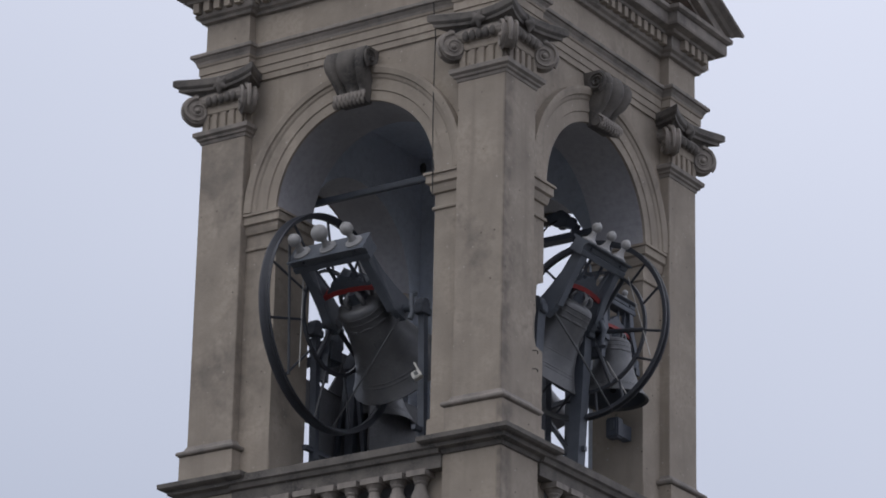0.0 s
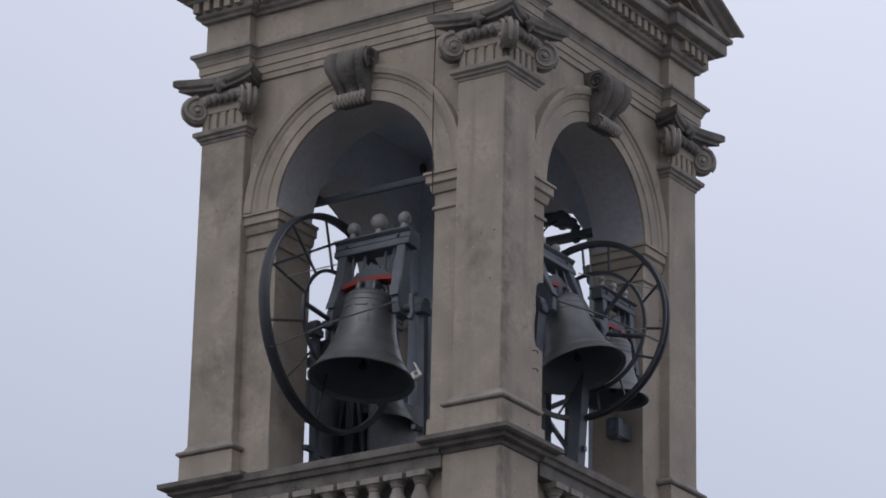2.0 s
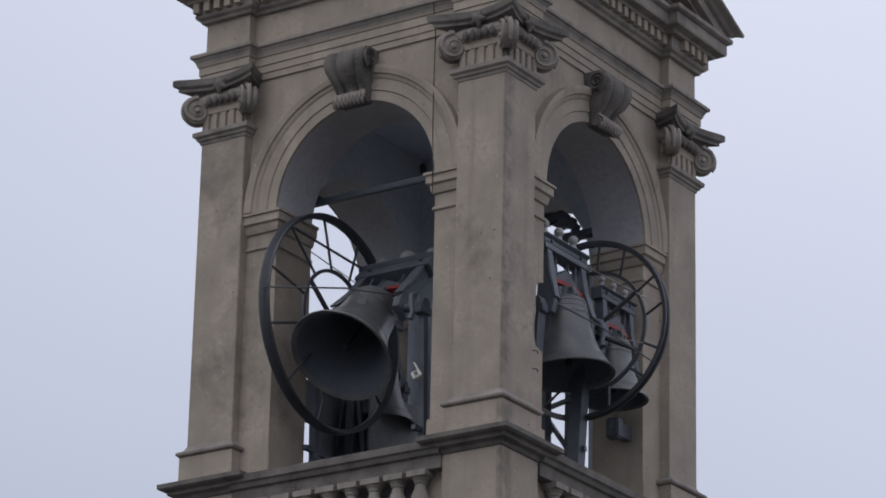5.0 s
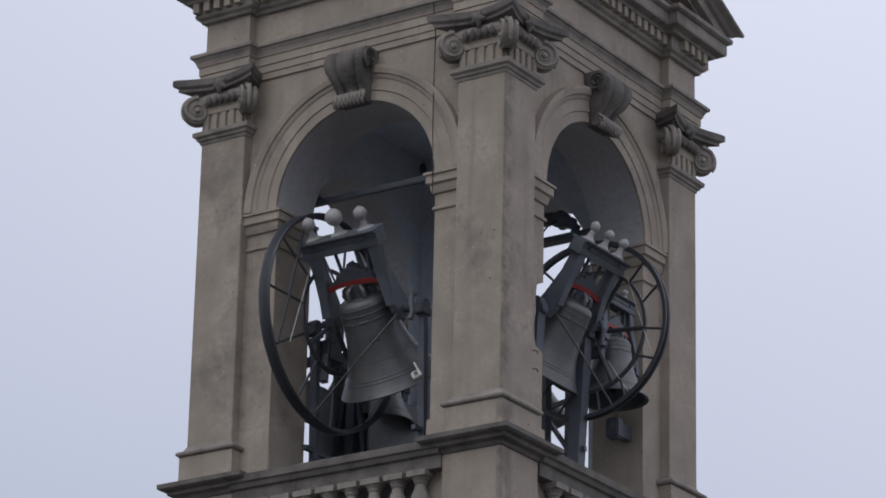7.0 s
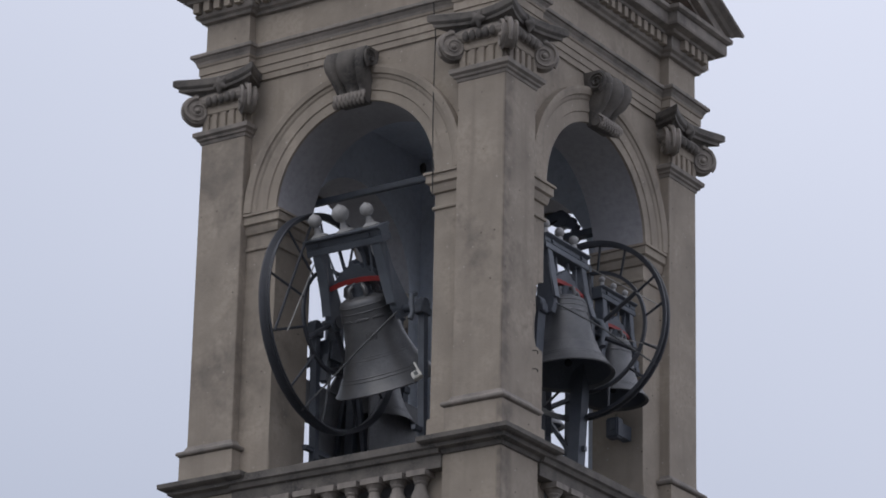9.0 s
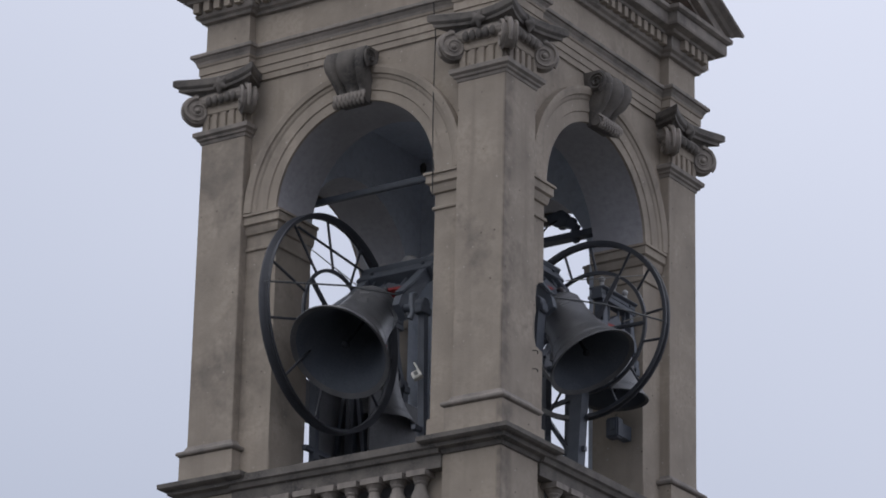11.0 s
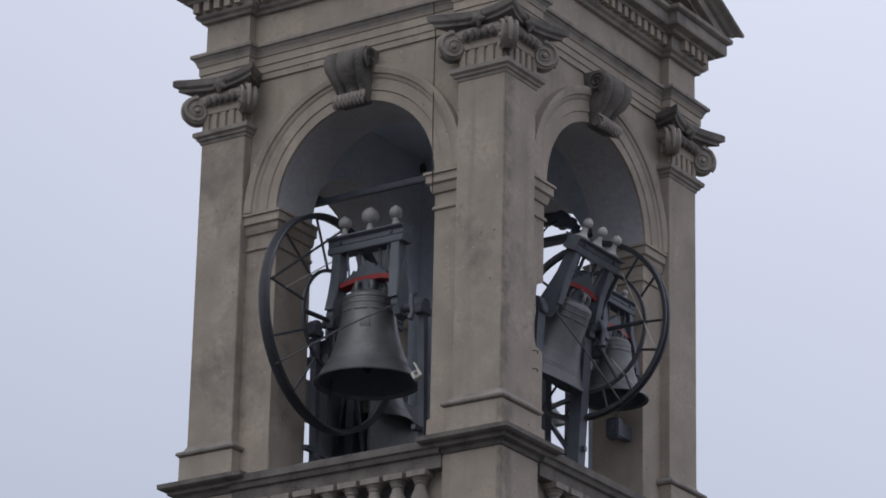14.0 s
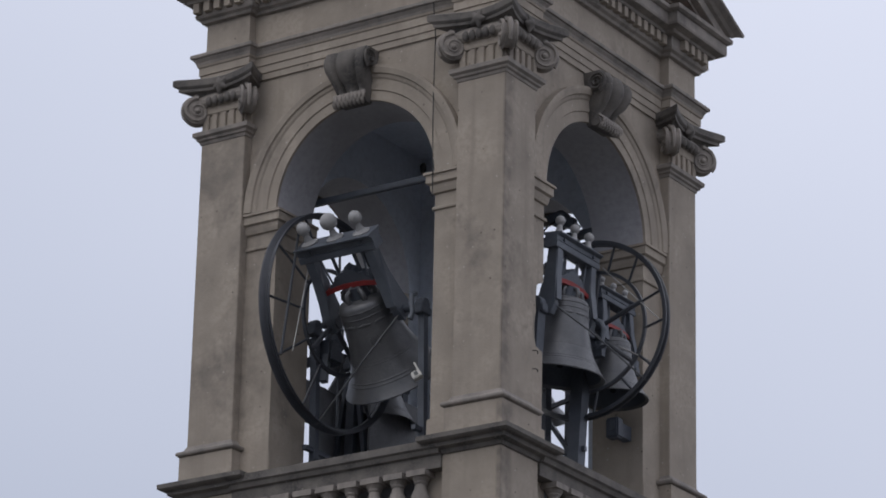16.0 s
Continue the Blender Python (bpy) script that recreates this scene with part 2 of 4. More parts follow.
def build_wall(k):
    """One belfry wall with its arched opening, as a solid with reveals."""
    bm = bmesh.new()
    half = W if k % 2 == 0 else INN
    cells = [[(-half, FLOOR), (-JAMB, FLOOR), (-JAMB, SPRING), (-half, SPRING)], [(JAMB, FLOOR), (half, FLOOR), (half, SPRING), (JAMB, SPRING)],
             [(-half, SPRING), (-JAMB, SPRING), (-JAMB, TOP), (-half, TOP)], [(JAMB, SPRING), (half, SPRING), (half, TOP), (JAMB, TOP)]]
    # ragged notch hacked into the south jamb of the east opening, round the bell's bearing
    notch = [(-JAMB, 2.27), (-1.27, 2.25), (-1.33, 2.19), (-1.352, 2.02), (-1.34, 1.86), (-1.372, 1.70), (-1.365, 1.52), (-1.335, 1.41), (-JAMB, 1.38)] if k == 1 else []
    cells[0][2:2] = notch[::-1]
    for a, b in zip(ARC, ARC[1:]):
        p0, p1 = (JAMB * math.cos(a), SPRING + JAMB * math.sin(a)), (JAMB * math.cos(b), SPRING + JAMB * math.sin(b))
        cells.append([p1, p0, (p0[0], TOP), (p1[0], TOP)])
    for d in (W, INN):
        for c in cells:
            bm.faces.new([bm.verts.new((u, -d, z)) for u, z in c])
    edge = [(JAMB, FLOOR)] + [(JAMB * math.cos(a), SPRING + JAMB * math.sin(a)) for a in ARC] + notch + [(-JAMB, FLOOR)]
    rim = [(-half, FLOOR), (-half, TOP), (half, TOP), (half, FLOOR)]
    for line in (edge, rim):
        for (u0, z0), (u1, z1) in zip(line, line[1:]):
            bm.faces.new([bm.verts.new(q) for q in ((u0, -W, z0), (u1, -W, z1), (u1, -INN, z1), (u0, -INN, z0))])
    bmesh.ops.remove_doubles(bm, verts=bm.verts, dist=0.0005)
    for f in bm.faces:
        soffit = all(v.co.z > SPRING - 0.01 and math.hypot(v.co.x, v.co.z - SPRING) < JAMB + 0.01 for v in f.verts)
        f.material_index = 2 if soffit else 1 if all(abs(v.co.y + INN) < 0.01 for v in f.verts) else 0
    for v in bm.verts:
        if abs(v.co.x) < half - 0.01:
            v.co.x += SHIFT[k]
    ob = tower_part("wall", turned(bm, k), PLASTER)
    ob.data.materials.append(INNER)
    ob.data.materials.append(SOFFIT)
    return ob


for k in range(4):
    build_wall(k)


def archivolt(k):
    """The moulded band round the arch, in stepped rings standing proud of the wall."""
    bm = bmesh.new()
    prof = [(JAMB + 0.004, 0.0), (JAMB + 0.004, 0.035), (1.315, 0.035), (1.325, 0.052), (1.465, 0.052), (1.485, 0.068), (1.525, 0.078), (1.535, 0.10), (1.60, 0.115), (1.635, 0.115), (1.64, 0.0)]
    cols = [[bm.verts.new((r * math.cos(a), -(W + o), SPRING + r * math.sin(a))) for r, o in prof] for a in ARC]
    for a, b in zip(cols, cols[1:]):
        for i in range(len(prof) - 1):
            bm.faces.new((a[i], b[i], b[i + 1], a[i + 1]))
    for c in (cols[0], cols[-1]):
        bm.faces.new(c)
    bmesh.ops.translate(bm, vec=(SHIFT[k], 0, 0), verts=bm.verts)
    return tower_part("archivolt", turned(bm, k), PLASTER)


def impost(k, sign):
    """Moulded impost from the pilaster round the jamb into the reveal, with the thin band under it."""
    path = [(-H + PW - 0.05, -W), (-JAMB, -W), (-JAMB, -INN)]
    prof = [(0.0, 3.27), (0.03, 3.28), (0.045, 3.33), (0.05, 3.38), (0.085, 3.40), (0.085, 3.50), (0.11, 3.505), (0.11, 3.535), (0.0, 3.545)]
    bm = sweep(bmesh.new(), path, prof, closed=False)
    low = [(0.0, 3.06), (0.022, 3.065), (0.026, 3.085), (0.022, 3.105), (0.0, 3.11)]
    sweep(bm, path, low, closed=False)
    if sign > 0:
        bmesh.ops.transform(bm, matrix=Matrix.Diagonal((-1, 1, 1, 1)), verts=bm.verts)
    bmesh.ops.translate(bm, vec=(SHIFT[k], 0, 0), verts=bm.verts)
    return tower_part("impost", turned(bm, k), PLASTER)


def keystone(k):
    """A scrolled console over the arch: a fluted S-shaped body, an upper roll and a lower roll."""
    bm = bmesh.new()
    side = [(0.0, 5.37), (0.22, 5.37), (0.31, 5.32), (0.35, 5.23), (0.34, 5.12), (0.28, 5.00), (0.20, 4.92), (0.15, 4.86), (0.14, 4.82), (0.16, 4.79), (0.17, 4.74), (0.13, 4.70), (0.08, 4.685), (0.0, 4.68)]
    cuts = [-0.26, -0.235, -0.20, -0.165, -0.13, -0.095, -0.05, 0.0, 0.05, 0.095, 0.13, 0.165, 0.20, 0.235, 0.26]
    cols = []
    for i, u in enumerate(cuts):
        lift = (0.0, 0.03, 0.035, 0.025, -0.03, 0.012, 0.035, 0.042, 0.035, 0.012, -0.03, 0.025, 0.035, 0.03, 0.0)[i]
        cols.append([bm.verts.new((u * (1.12 if z > 5.05 else 0.98 if z > 4.95 else 0.76), -(W + o + (lift if o > 0 else 0)), z)) for o, z in side])
    for a, b in zip(cols, cols[1:]):
        for i in range(len(side) - 1):
            bm.faces.new((a[i], b[i], b[i + 1], a[i + 1]))
    bm.faces.new(cols[0])
    bm.faces.new(cols[-1])
    bmesh.ops.translate(bm, vec=(SHIFT[k], 0, 0), verts=bm.verts)
    body = smooth(tower_part("keystone", turned(bm, k), LEDGE, "dark weathered scrolled keystone"), 50)
    roll = tube(bmesh.new(), [(SHIFT[k] - 0.24 + 0.04 * i, -(W + 0.15), 4.715) for i in range(13)], [0.055 + 0.04 * math.sin(math.pi * (i + 1) / 14) for i in range(13)], 14)
    smooth(part("leaf_roll", turned(roll, k), LEDGE, body), 60)
    for row in range(3):
        for i in range(8):
            u = -0.21 + 0.06 * i + 0.03 * (row % 2)
            leaf = bmesh.new()
            tilt = (0.9, 0.1, -0.7)[row]
            m = Matrix.Translation((u + SHIFT[k], -(W + 0.15 + 0.088 * math.cos(tilt)), 4.715 + 0.088 * math.sin(tilt))) @ Matrix.Rotation(-tilt, 4, "X") @ Matrix.Diagonal((0.62, 0.55, 1.15, 1))
            bmesh.ops.create_icosphere(leaf, subdivisions=1, radius=0.046, matrix=m)
            smooth(part("acanthus_leaf", turned(leaf, k), STONE, body))
    for sgn in (-1, 1):
        sc = bmesh.new()
        pts = []
        for i in range(38):
            a = -1.2 + i * 0.42
            r = 0.135 - 0.0033 * i
            pts.append((sgn * 0.295 + SHIFT[k], -(W + 0.19 + r * math.cos(a)), 5.22 + r * math.sin(a)))
        tube(sc, pts, [0.028 - 0.0004 * i for i in range(38)], 6)
        smooth(part("scroll", turned(sc, k), LEDGE, body), 60)
    return body


for k in range(4):
    archivolt(k)
    impost(k, -1)
    impost(k, 1)
    keystone(k)

# entablature: architrave, frieze, cornice
bm = sweep(bmesh.new(), PLAN, [(0.0, 5.375), (0.025, 5.375), (0.025, 5.46), (0.04, 5.465), (0.04, 5.56), (0.055, 5.565), (0.055, 5.668), (0.07, 5.678), (0.078, 5.705), (0.0, 5.71)])
architrave = tower_part("architrave", bm, PLASTER, "stepped plaster architrave")
bm = sweep(bmesh.new(), PLAN, [(0.0, 5.702), (0.080, 5.704), (0.088, 5.735), (0.112, 5.768), (0.116, 5.785), (0.138, 5.788), (0.144, 5.80), (0.144, 5.832), (0.134, 5.842), (0.06, 5.86), (0.0, 5.87)])
part("crown_moulding", bm, STONE, architrave, "dark weathered crown moulding")
frieze = tower_part("frieze", sweep(bmesh.new(), PLAN, [(-0.004, 5.86), (-0.004, TOP + 0.02)]), PLASTER)
bm = sweep(bmesh.new(), PLAN, [(0.0, 6.29), (0.05, 6.30), (0.065, 6.335), (0.105, 6.36), (0.12, 6.395), (0.105, 6.40), (0.105, 6.545), (0.19, 6.55), (0.205, 6.585),
                               (0.30, 6.61), (0.31, 6.64), (0.31, 6.77), (0.335, 6.775), (0.37, 6.80), (0.375, 6.85), (0.0, 6.87)])
cornice = tower_part("cornice", bm, STONE, "dark sooty moulded cornice with dentils")
for k in range(4):
    rows = []
    s = -H - 0.10
    while s < H + 0.08:
        d = H if abs(s + 0.035) > H - PW else W
        rows.append((s, d))
        s += 0.165
    for s, d in rows:
        # Plaster, paler than the cornice stone, paints in the dentils' lit fronts.
        bm = box(bmesh.new(), s, s + 0.09, -(d + 0.185), -(d + 0.10), 6.41, 6.545)
        part("dentil", turned(bm, k), PLASTER, cornice)


def pediment(k):
    """A gable over one side: raking cornices, a recessed tympanum."""
    bm = bmesh.new()
    prof = [(-0.15, 0.03), (0.20, 0.03), (0.21, 0.06), (0.30, 0.08), (0.31, 0.20), (0.36, 0.22), (0.40, 0.26), (0.475, 0.30), (0.486, 0.335), (-0.15, 0.36)]
    rise = 0.487
    for sgn in (-1, 1):
        cols = []
        for end in (1, 0):
            cols.append([bm.verts.new((sgn * end * (H + max(o, 0.0)), -(H + o), 6.605 + z + (H + 0.486 - end * (H + max(o, 0.0))) * rise)) for o, z in prof])
        for i in range(len(prof)):
            j = (i + 1) % len(prof)
            bm.faces.new((cols[0][i], cols[1][i], cols[1][j], cols[0][j]))
        for c in cols:
            bm.faces.new(c)
    ob = tower_part("pediment", turned(bm, k), STONE, "dark raking cornice of the gable")
    tb = bmesh.new()
    prism(tb, [(-2.5, 6.80), (2.5, 6.80), (0, 8.08)], lambda u, v, side: (u, -(H - 0.02 - 0.2 * side), v))
    part("tympanum", turned(tb, k), PLASTER, ob)


for k in range(4):
    pediment(k)
bm = bmesh.new()
for k in range(2):
    b2 = bmesh.new()
    prism(b2, [(-2.55, 6.86), (2.55, 6.86), (0, 8.10)], lambda u, v, side: (u, -2.2 + 4.4 * side, v))
    turned(b2, k)
    me = bpy.data.meshes.new("tmp")
    b2.to_mesh(me)
    b2.free()
    bm.from_mesh(me)
    bpy.data.meshes.remove(me)
tower_part("roof", bm, ROOF, "low cross-gabled brown tile roof")

# ceiling and floor of the bell chamber, and the shaft under it
ceiling = part("ceiling", box(bmesh.new(), -INN, INN, -INN, INN, 5.55, 5.75), INNER)
tagged(ceiling, "bare ceiling of the bell chamber, pale with painted haze", "ceiling", kind="structure")
tower_part("floor_slab", box(bmesh.new(), -2.30, 2.30, -2.30, 2.30, FLOOR - 0.25, FLOOR), INNER)
tower_part("shaft", box(bmesh.new(), -2.32, 2.32, -2.32, 2.32, GROUND, FLOOR - 0.25), PLASTER, "plain plastered tower shaft")


# ---- corner pilasters with bases and angular capitals ----
def pier(k):
    q = H - PW
    bm = box(bmesh.new(), q, H, -H, -q, 0.10, 5.40, 0.008)
    shaft = tower_part("pilaster", turned(bm, k), PLASTER)
    sq = [(q, -H), (H, -H), (H, -q), (q, -q)]
    base = [(0.0, 0.10), (0.062, 0.10), (0.062, 0.432), (0.05, 0.442), (0.0, 0.445)]
    part("base", turned(sweep(bmesh.new(), sq, base), k), PLASTER, shaft)
    torus = [(0.0, 0.438)] + [(0.055 + 0.045 * math.sin(math.pi * i / 8), 0.44 + 0.036 * (1 - math.cos(math.pi * i / 8))) for i in range(9)] + [(0.042, 0.52), (0.022, 0.535), (0.012, 0.56), (0.0, 0.58)]
    smooth(part("torus", turned(sweep(bmesh.new(), sq, torus), k), STONE, shaft, "stained rounded base moulding"), 50)
    neck = [(0.0, 4.605), (0.012, 4.615), (0.02, 4.645), (0.045, 4.66), (0.05, 4.685), (0.085, 4.71), (0.09, 4.76), (0.07, 4.775), (0.0, 4.785)]
    part("neck_moulding", turned(sweep(bmesh.new(), sq, neck), k), STONE, shaft, "dark neck moulding")
    for side in range(2):
        for i in range(6):
            s = q + PW / 2
            wide, low, high = (0.088, 4.765, 5.005) if i < 5 else (PW - 0.03, 5.0, 5.12)
            if i < 5:
                s = q + 0.075 + i * (PW - 0.15) / 4
            fl = box(bmesh.new(), s - wide / 2, s + wide / 2, -H - 0.03, -H + 0.01, low, high, 0.008)
            if side:
                bmesh.ops.transform(fl, matrix=Matrix(((0, -1, 0, 0), (-1, 0, 0, 0), (0, 0, 1, 0), (0, 0, 0, 1))), verts=fl.verts)
            part("flute", turned(fl, k), PLASTER, shaft)
    cap = bmesh.new()
    sweep(cap, sq, [(0.0, 5.10), (0.05, 5.11), (0.085, 5.15), (0.095, 5.20), (0.07, 5.24), (0.05, 5.28), (0.0, 5.30)])
    capital = tower_part("capital", turned(cap, k), STONE, "weathered angular ionic capital with corner volutes")
    # abacus with hollowed sides and pointed corners
    cx = (q + H) / 2

    def ring(tip, dip, z):
        out = []
        h = PW / 2
        for c in range(4):
            a0 = math.radians(-45 + 90 * c)
            for i in range(12):
                f = i / 12
                u = -1 + 2 * f
                r = h + tip - (tip - dip) * (1 - abs(u) ** 1.7)
                loc = Vector((r, u * (h + tip), 0))
                loc.rotate(Euler((0, 0, a0 + math.radians(45))))
                out.append(Vector((cx + loc.x, -cx + loc.y, z)))
        return out
    ab = bmesh.new()
    loops = [[ab.verts.new(c) for c in ring(*r)] for r in ((0.07, -0.01, 5.225), (0.085, 0.0, 5.255), (0.12, 0.015, 5.285), (0.18, 0.045, 5.305), (0.225, 0.075, 5.31), (0.232, 0.08, 5.315), (0.232, 0.08, 5.352), (0.245, 0.09, 5.358), (0.275, 0.108, 5.375), (0.288, 0.115, 5.385), (0.288, 0.115, 5.462), (0.25, 0.08, 5.485))]
    for a, b in zip(loops, loops[1:]):
        for i in range(len(a)):
            j = (i + 1) % len(a)
            ab.faces.new((a[i], a[j], b[j], b[i]))
    ab.faces.new(loops[0])
    ab.faces.new(loops[-1])
    part("abacus", turned(ab, k), LEDGE, capital, "sooty hollow-sided abacus")
    # corner volutes, each standing on the diagonal
    for sx, sy in ((1, -1), (-1, -1), (1, 1)):
        out = Vector((sx, sy, 0)).normalized()
        across = Vector((-out.y, out.x, 0))
        centre = Vector((cx + sx * (PW / 2 + 0.055), -cx + sy * (PW / 2 + 0.055), 5.05))
        vo = bmesh.new()
        m = Matrix((across, out, Vector((0, 0, 1)))).transposed().to_4x4()
        m.translation = centre
        turn = m @ Matrix.Rotation(math.pi / 2, 4, "Y")
        lathe(vo, [(0.02, -0.08), (0.145, -0.08), (0.172, -0.062), (0.15, -0.02), (0.15, 0.02), (0.172, 0.062), (0.145, 0.08), (0.02, 0.08)], 24, turn)
        for face in (-1, 1):
            pts = []
            for i in range(46):
                a = math.pi / 2 - i * 0.36
                r = 0.185 * math.exp(-0.042 * i)
                pts.append(m @ Vector((face * 0.082, r * math.cos(a), r * math.sin(a))))
            tube(vo, pts, [0.028 * math.exp(-0.03 * i) for i in range(46)], 6)
            lathe(vo, [(0.036, 0), (0.032, 0.02), (0.012, 0.034)], 12, m @ Matrix.Translation((face * 0.08, 0, 0)) @ Matrix.Rotation(face * math.pi / 2, 4, "Y"))
        # the bead that runs over the outer edge of the volute up to the abacus
        pts = [m @ Vector((0, 0.03 + 0.165 * math.cos(a) * 0.92, 0.005 + 0.175 * math.sin(a))) for a in [1.5 - 0.2 * i for i in range(12)]]
        tube(vo, [m @ Vector((0, 0.0, 0.26))] + pts, [0.05] + [0.046 - 0.0022 * i for i in range(12)], 7)
        bmesh.ops.transform(vo, matrix=Matrix.Rotation(k * math.pi / 2, 4, "Z"), verts=vo.verts)
        smooth(part("volute", vo, STONE, capital), 45)
    # rounded echinus with carved eggs between the volutes on the two outer sides
    for side in range(2):
        for e in range(5):
            sw = bmesh.new()
            f = e / 4 - 0.5
            bmesh.ops.create_icosphere(sw, subdivisions=2, radius=0.062, matrix=Matrix.Translation((cx + f * (PW - 0.30), -H - 0.075, 5.165)) @ Matrix.Diagonal((0.82, 0.8, 1.15, 1)))
            if side:
                bmesh.ops.transform(sw, matrix=Matrix(((0, -1, 0, 0), (-1, 0, 0, 0), (0, 0, 1, 0), (0, 0, 0, 1))), verts=sw.verts)
            smooth(part("egg", turned(sw, k), LEDGE, capital), 60)
        ro = bmesh.new()
        for v in bmesh.ops.create_icosphere(ro, subdivisions=3, radius=0.078)["verts"]:
            a = math.atan2(v.co.z, v.co.x)
            rim = math.hypot(v.co.x, v.co.z) / 0.078
            grow = 1 + 0.30 * rim * math.cos(5 * a + 0.6)
            v.co = Vector((cx + 1.15 * v.co.x * grow, -H - 0.115 + 0.55 * v.co.y - 0.03 * (1 - rim) ** 2, 5.345 + 1.3 * v.co.z * grow))
        if side:
            bmesh.ops.transform(ro, matrix=Matrix(((0, -1, 0, 0), (-1, 0, 0, 0), (0, 0, 1, 0), (0, 0, 0, 1))), verts=ro.verts)
        smooth(part("rosette", turned(ro, k), LEDGE, capital), 60)
    # pedestal below, with its cornice
    ped = tower_part("pedestal", turned(box(bmesh.new(), q - 0.09, H + 0.035, -H - 0.035, -q + 0.09, FLOOR - 0.02, -0.10, 0.006), k), PLASTER)
    sp = [(q - 0.09, -H), (H, -H), (H, -q + 0.09), (q - 0.09, -q + 0.09)]
    pc = [(0.03, -0.13), (0.06, -0.125), (0.08, -0.08), (0.15, -0.06), (0.16, -0.015), (0.215, -0.005), (0.245, 0.015), (0.245, 0.07), (0.20, 0.085), (0.07, 0.11), (0.0, 0.115)]
    part("pedestal_cornice", turned(sweep(bmesh.new(), sp, pc), k), LEDGE, ped, "dark stained pedestal cornice")
    for sgn in (-1, 1):
        lo, hi = (JAMB + sgn * SHIFT[k] - 0.035, q + 0.002)
        blk = box(bmesh.new(), lo, hi, -W - 0.03, -W + 0.30, FLOOR, 0.40, 0.01)
        if sgn < 0:
            bmesh.ops.transform(blk, matrix=Matrix.Diagonal((-1, 1, 1, 1)), verts=blk.verts)
        tower_part("jamb_plinth", turned(blk, k), PLASTER)


for k in range(4):
    pier(k)

# ---- balustrades between the pedestals ----
BALUSTER = [(0.125, 0.04), (0.09, 0.06), (0.075, 0.08), (0.115, 0.17), (0.13, 0.24), (0.11, 0.32), (0.075, 0.41), (0.068, 0.46), (0.085, 0.48), (0.085, 0.50), (0.10, 0.515), (0.11, 0.545)]
for k in range(4):
    q = H - PW - 0.09
    bal = tower_part("balustrade", turned(box(bmesh.new(), -q, q, -2.42, -2.18, FLOOR, -0.90, 0.01), k), LEDGE, "stone balustrade with a stained moulded handrail")
    bm = bmesh.new()
    rail = [(-2.46, 0.04), (-2.46, -0.05), (-2.43, -0.07), (-2.41, -0.12), (-2.37, -0.135), (-2.36, -0.285), (-2.20, -0.285), (-2.19, -0.10), (-2.18, -0.05), (-2.18, 0.05), (-2.28, 0.07)]
    prism(bm, rail, lambda u, v, side: (-q + 2 * q * side, u, v))
    part("handrail", turned(bm, k), LEDGE, bal)
    for i in range(9):
        s = (i - 4) * 0.328 - 0.11
        if abs(s) > q - 0.10:
            continue
        b = lathe(bmesh.new(), BALUSTER, 16, Matrix.Translation((s, -2.29, -0.90)))
        box(b, s - 0.135, s + 0.135, -2.415, -2.165, -0.355, -0.284)
        box(b, s - 0.135, s + 0.135, -2.415, -2.165, -0.90, -0.86)
        smooth(part("baluster", turned(b, k), STONE, bal), 35)
    # Made-up board that keeps sky from showing between the balusters.
    part("blocking_board", turned(box(bmesh.new(), -q, q, -2.03, -1.99, FLOOR, -0.12, 0.004), k), PLANK, bal, "grey board added to block sky behind the balusters")


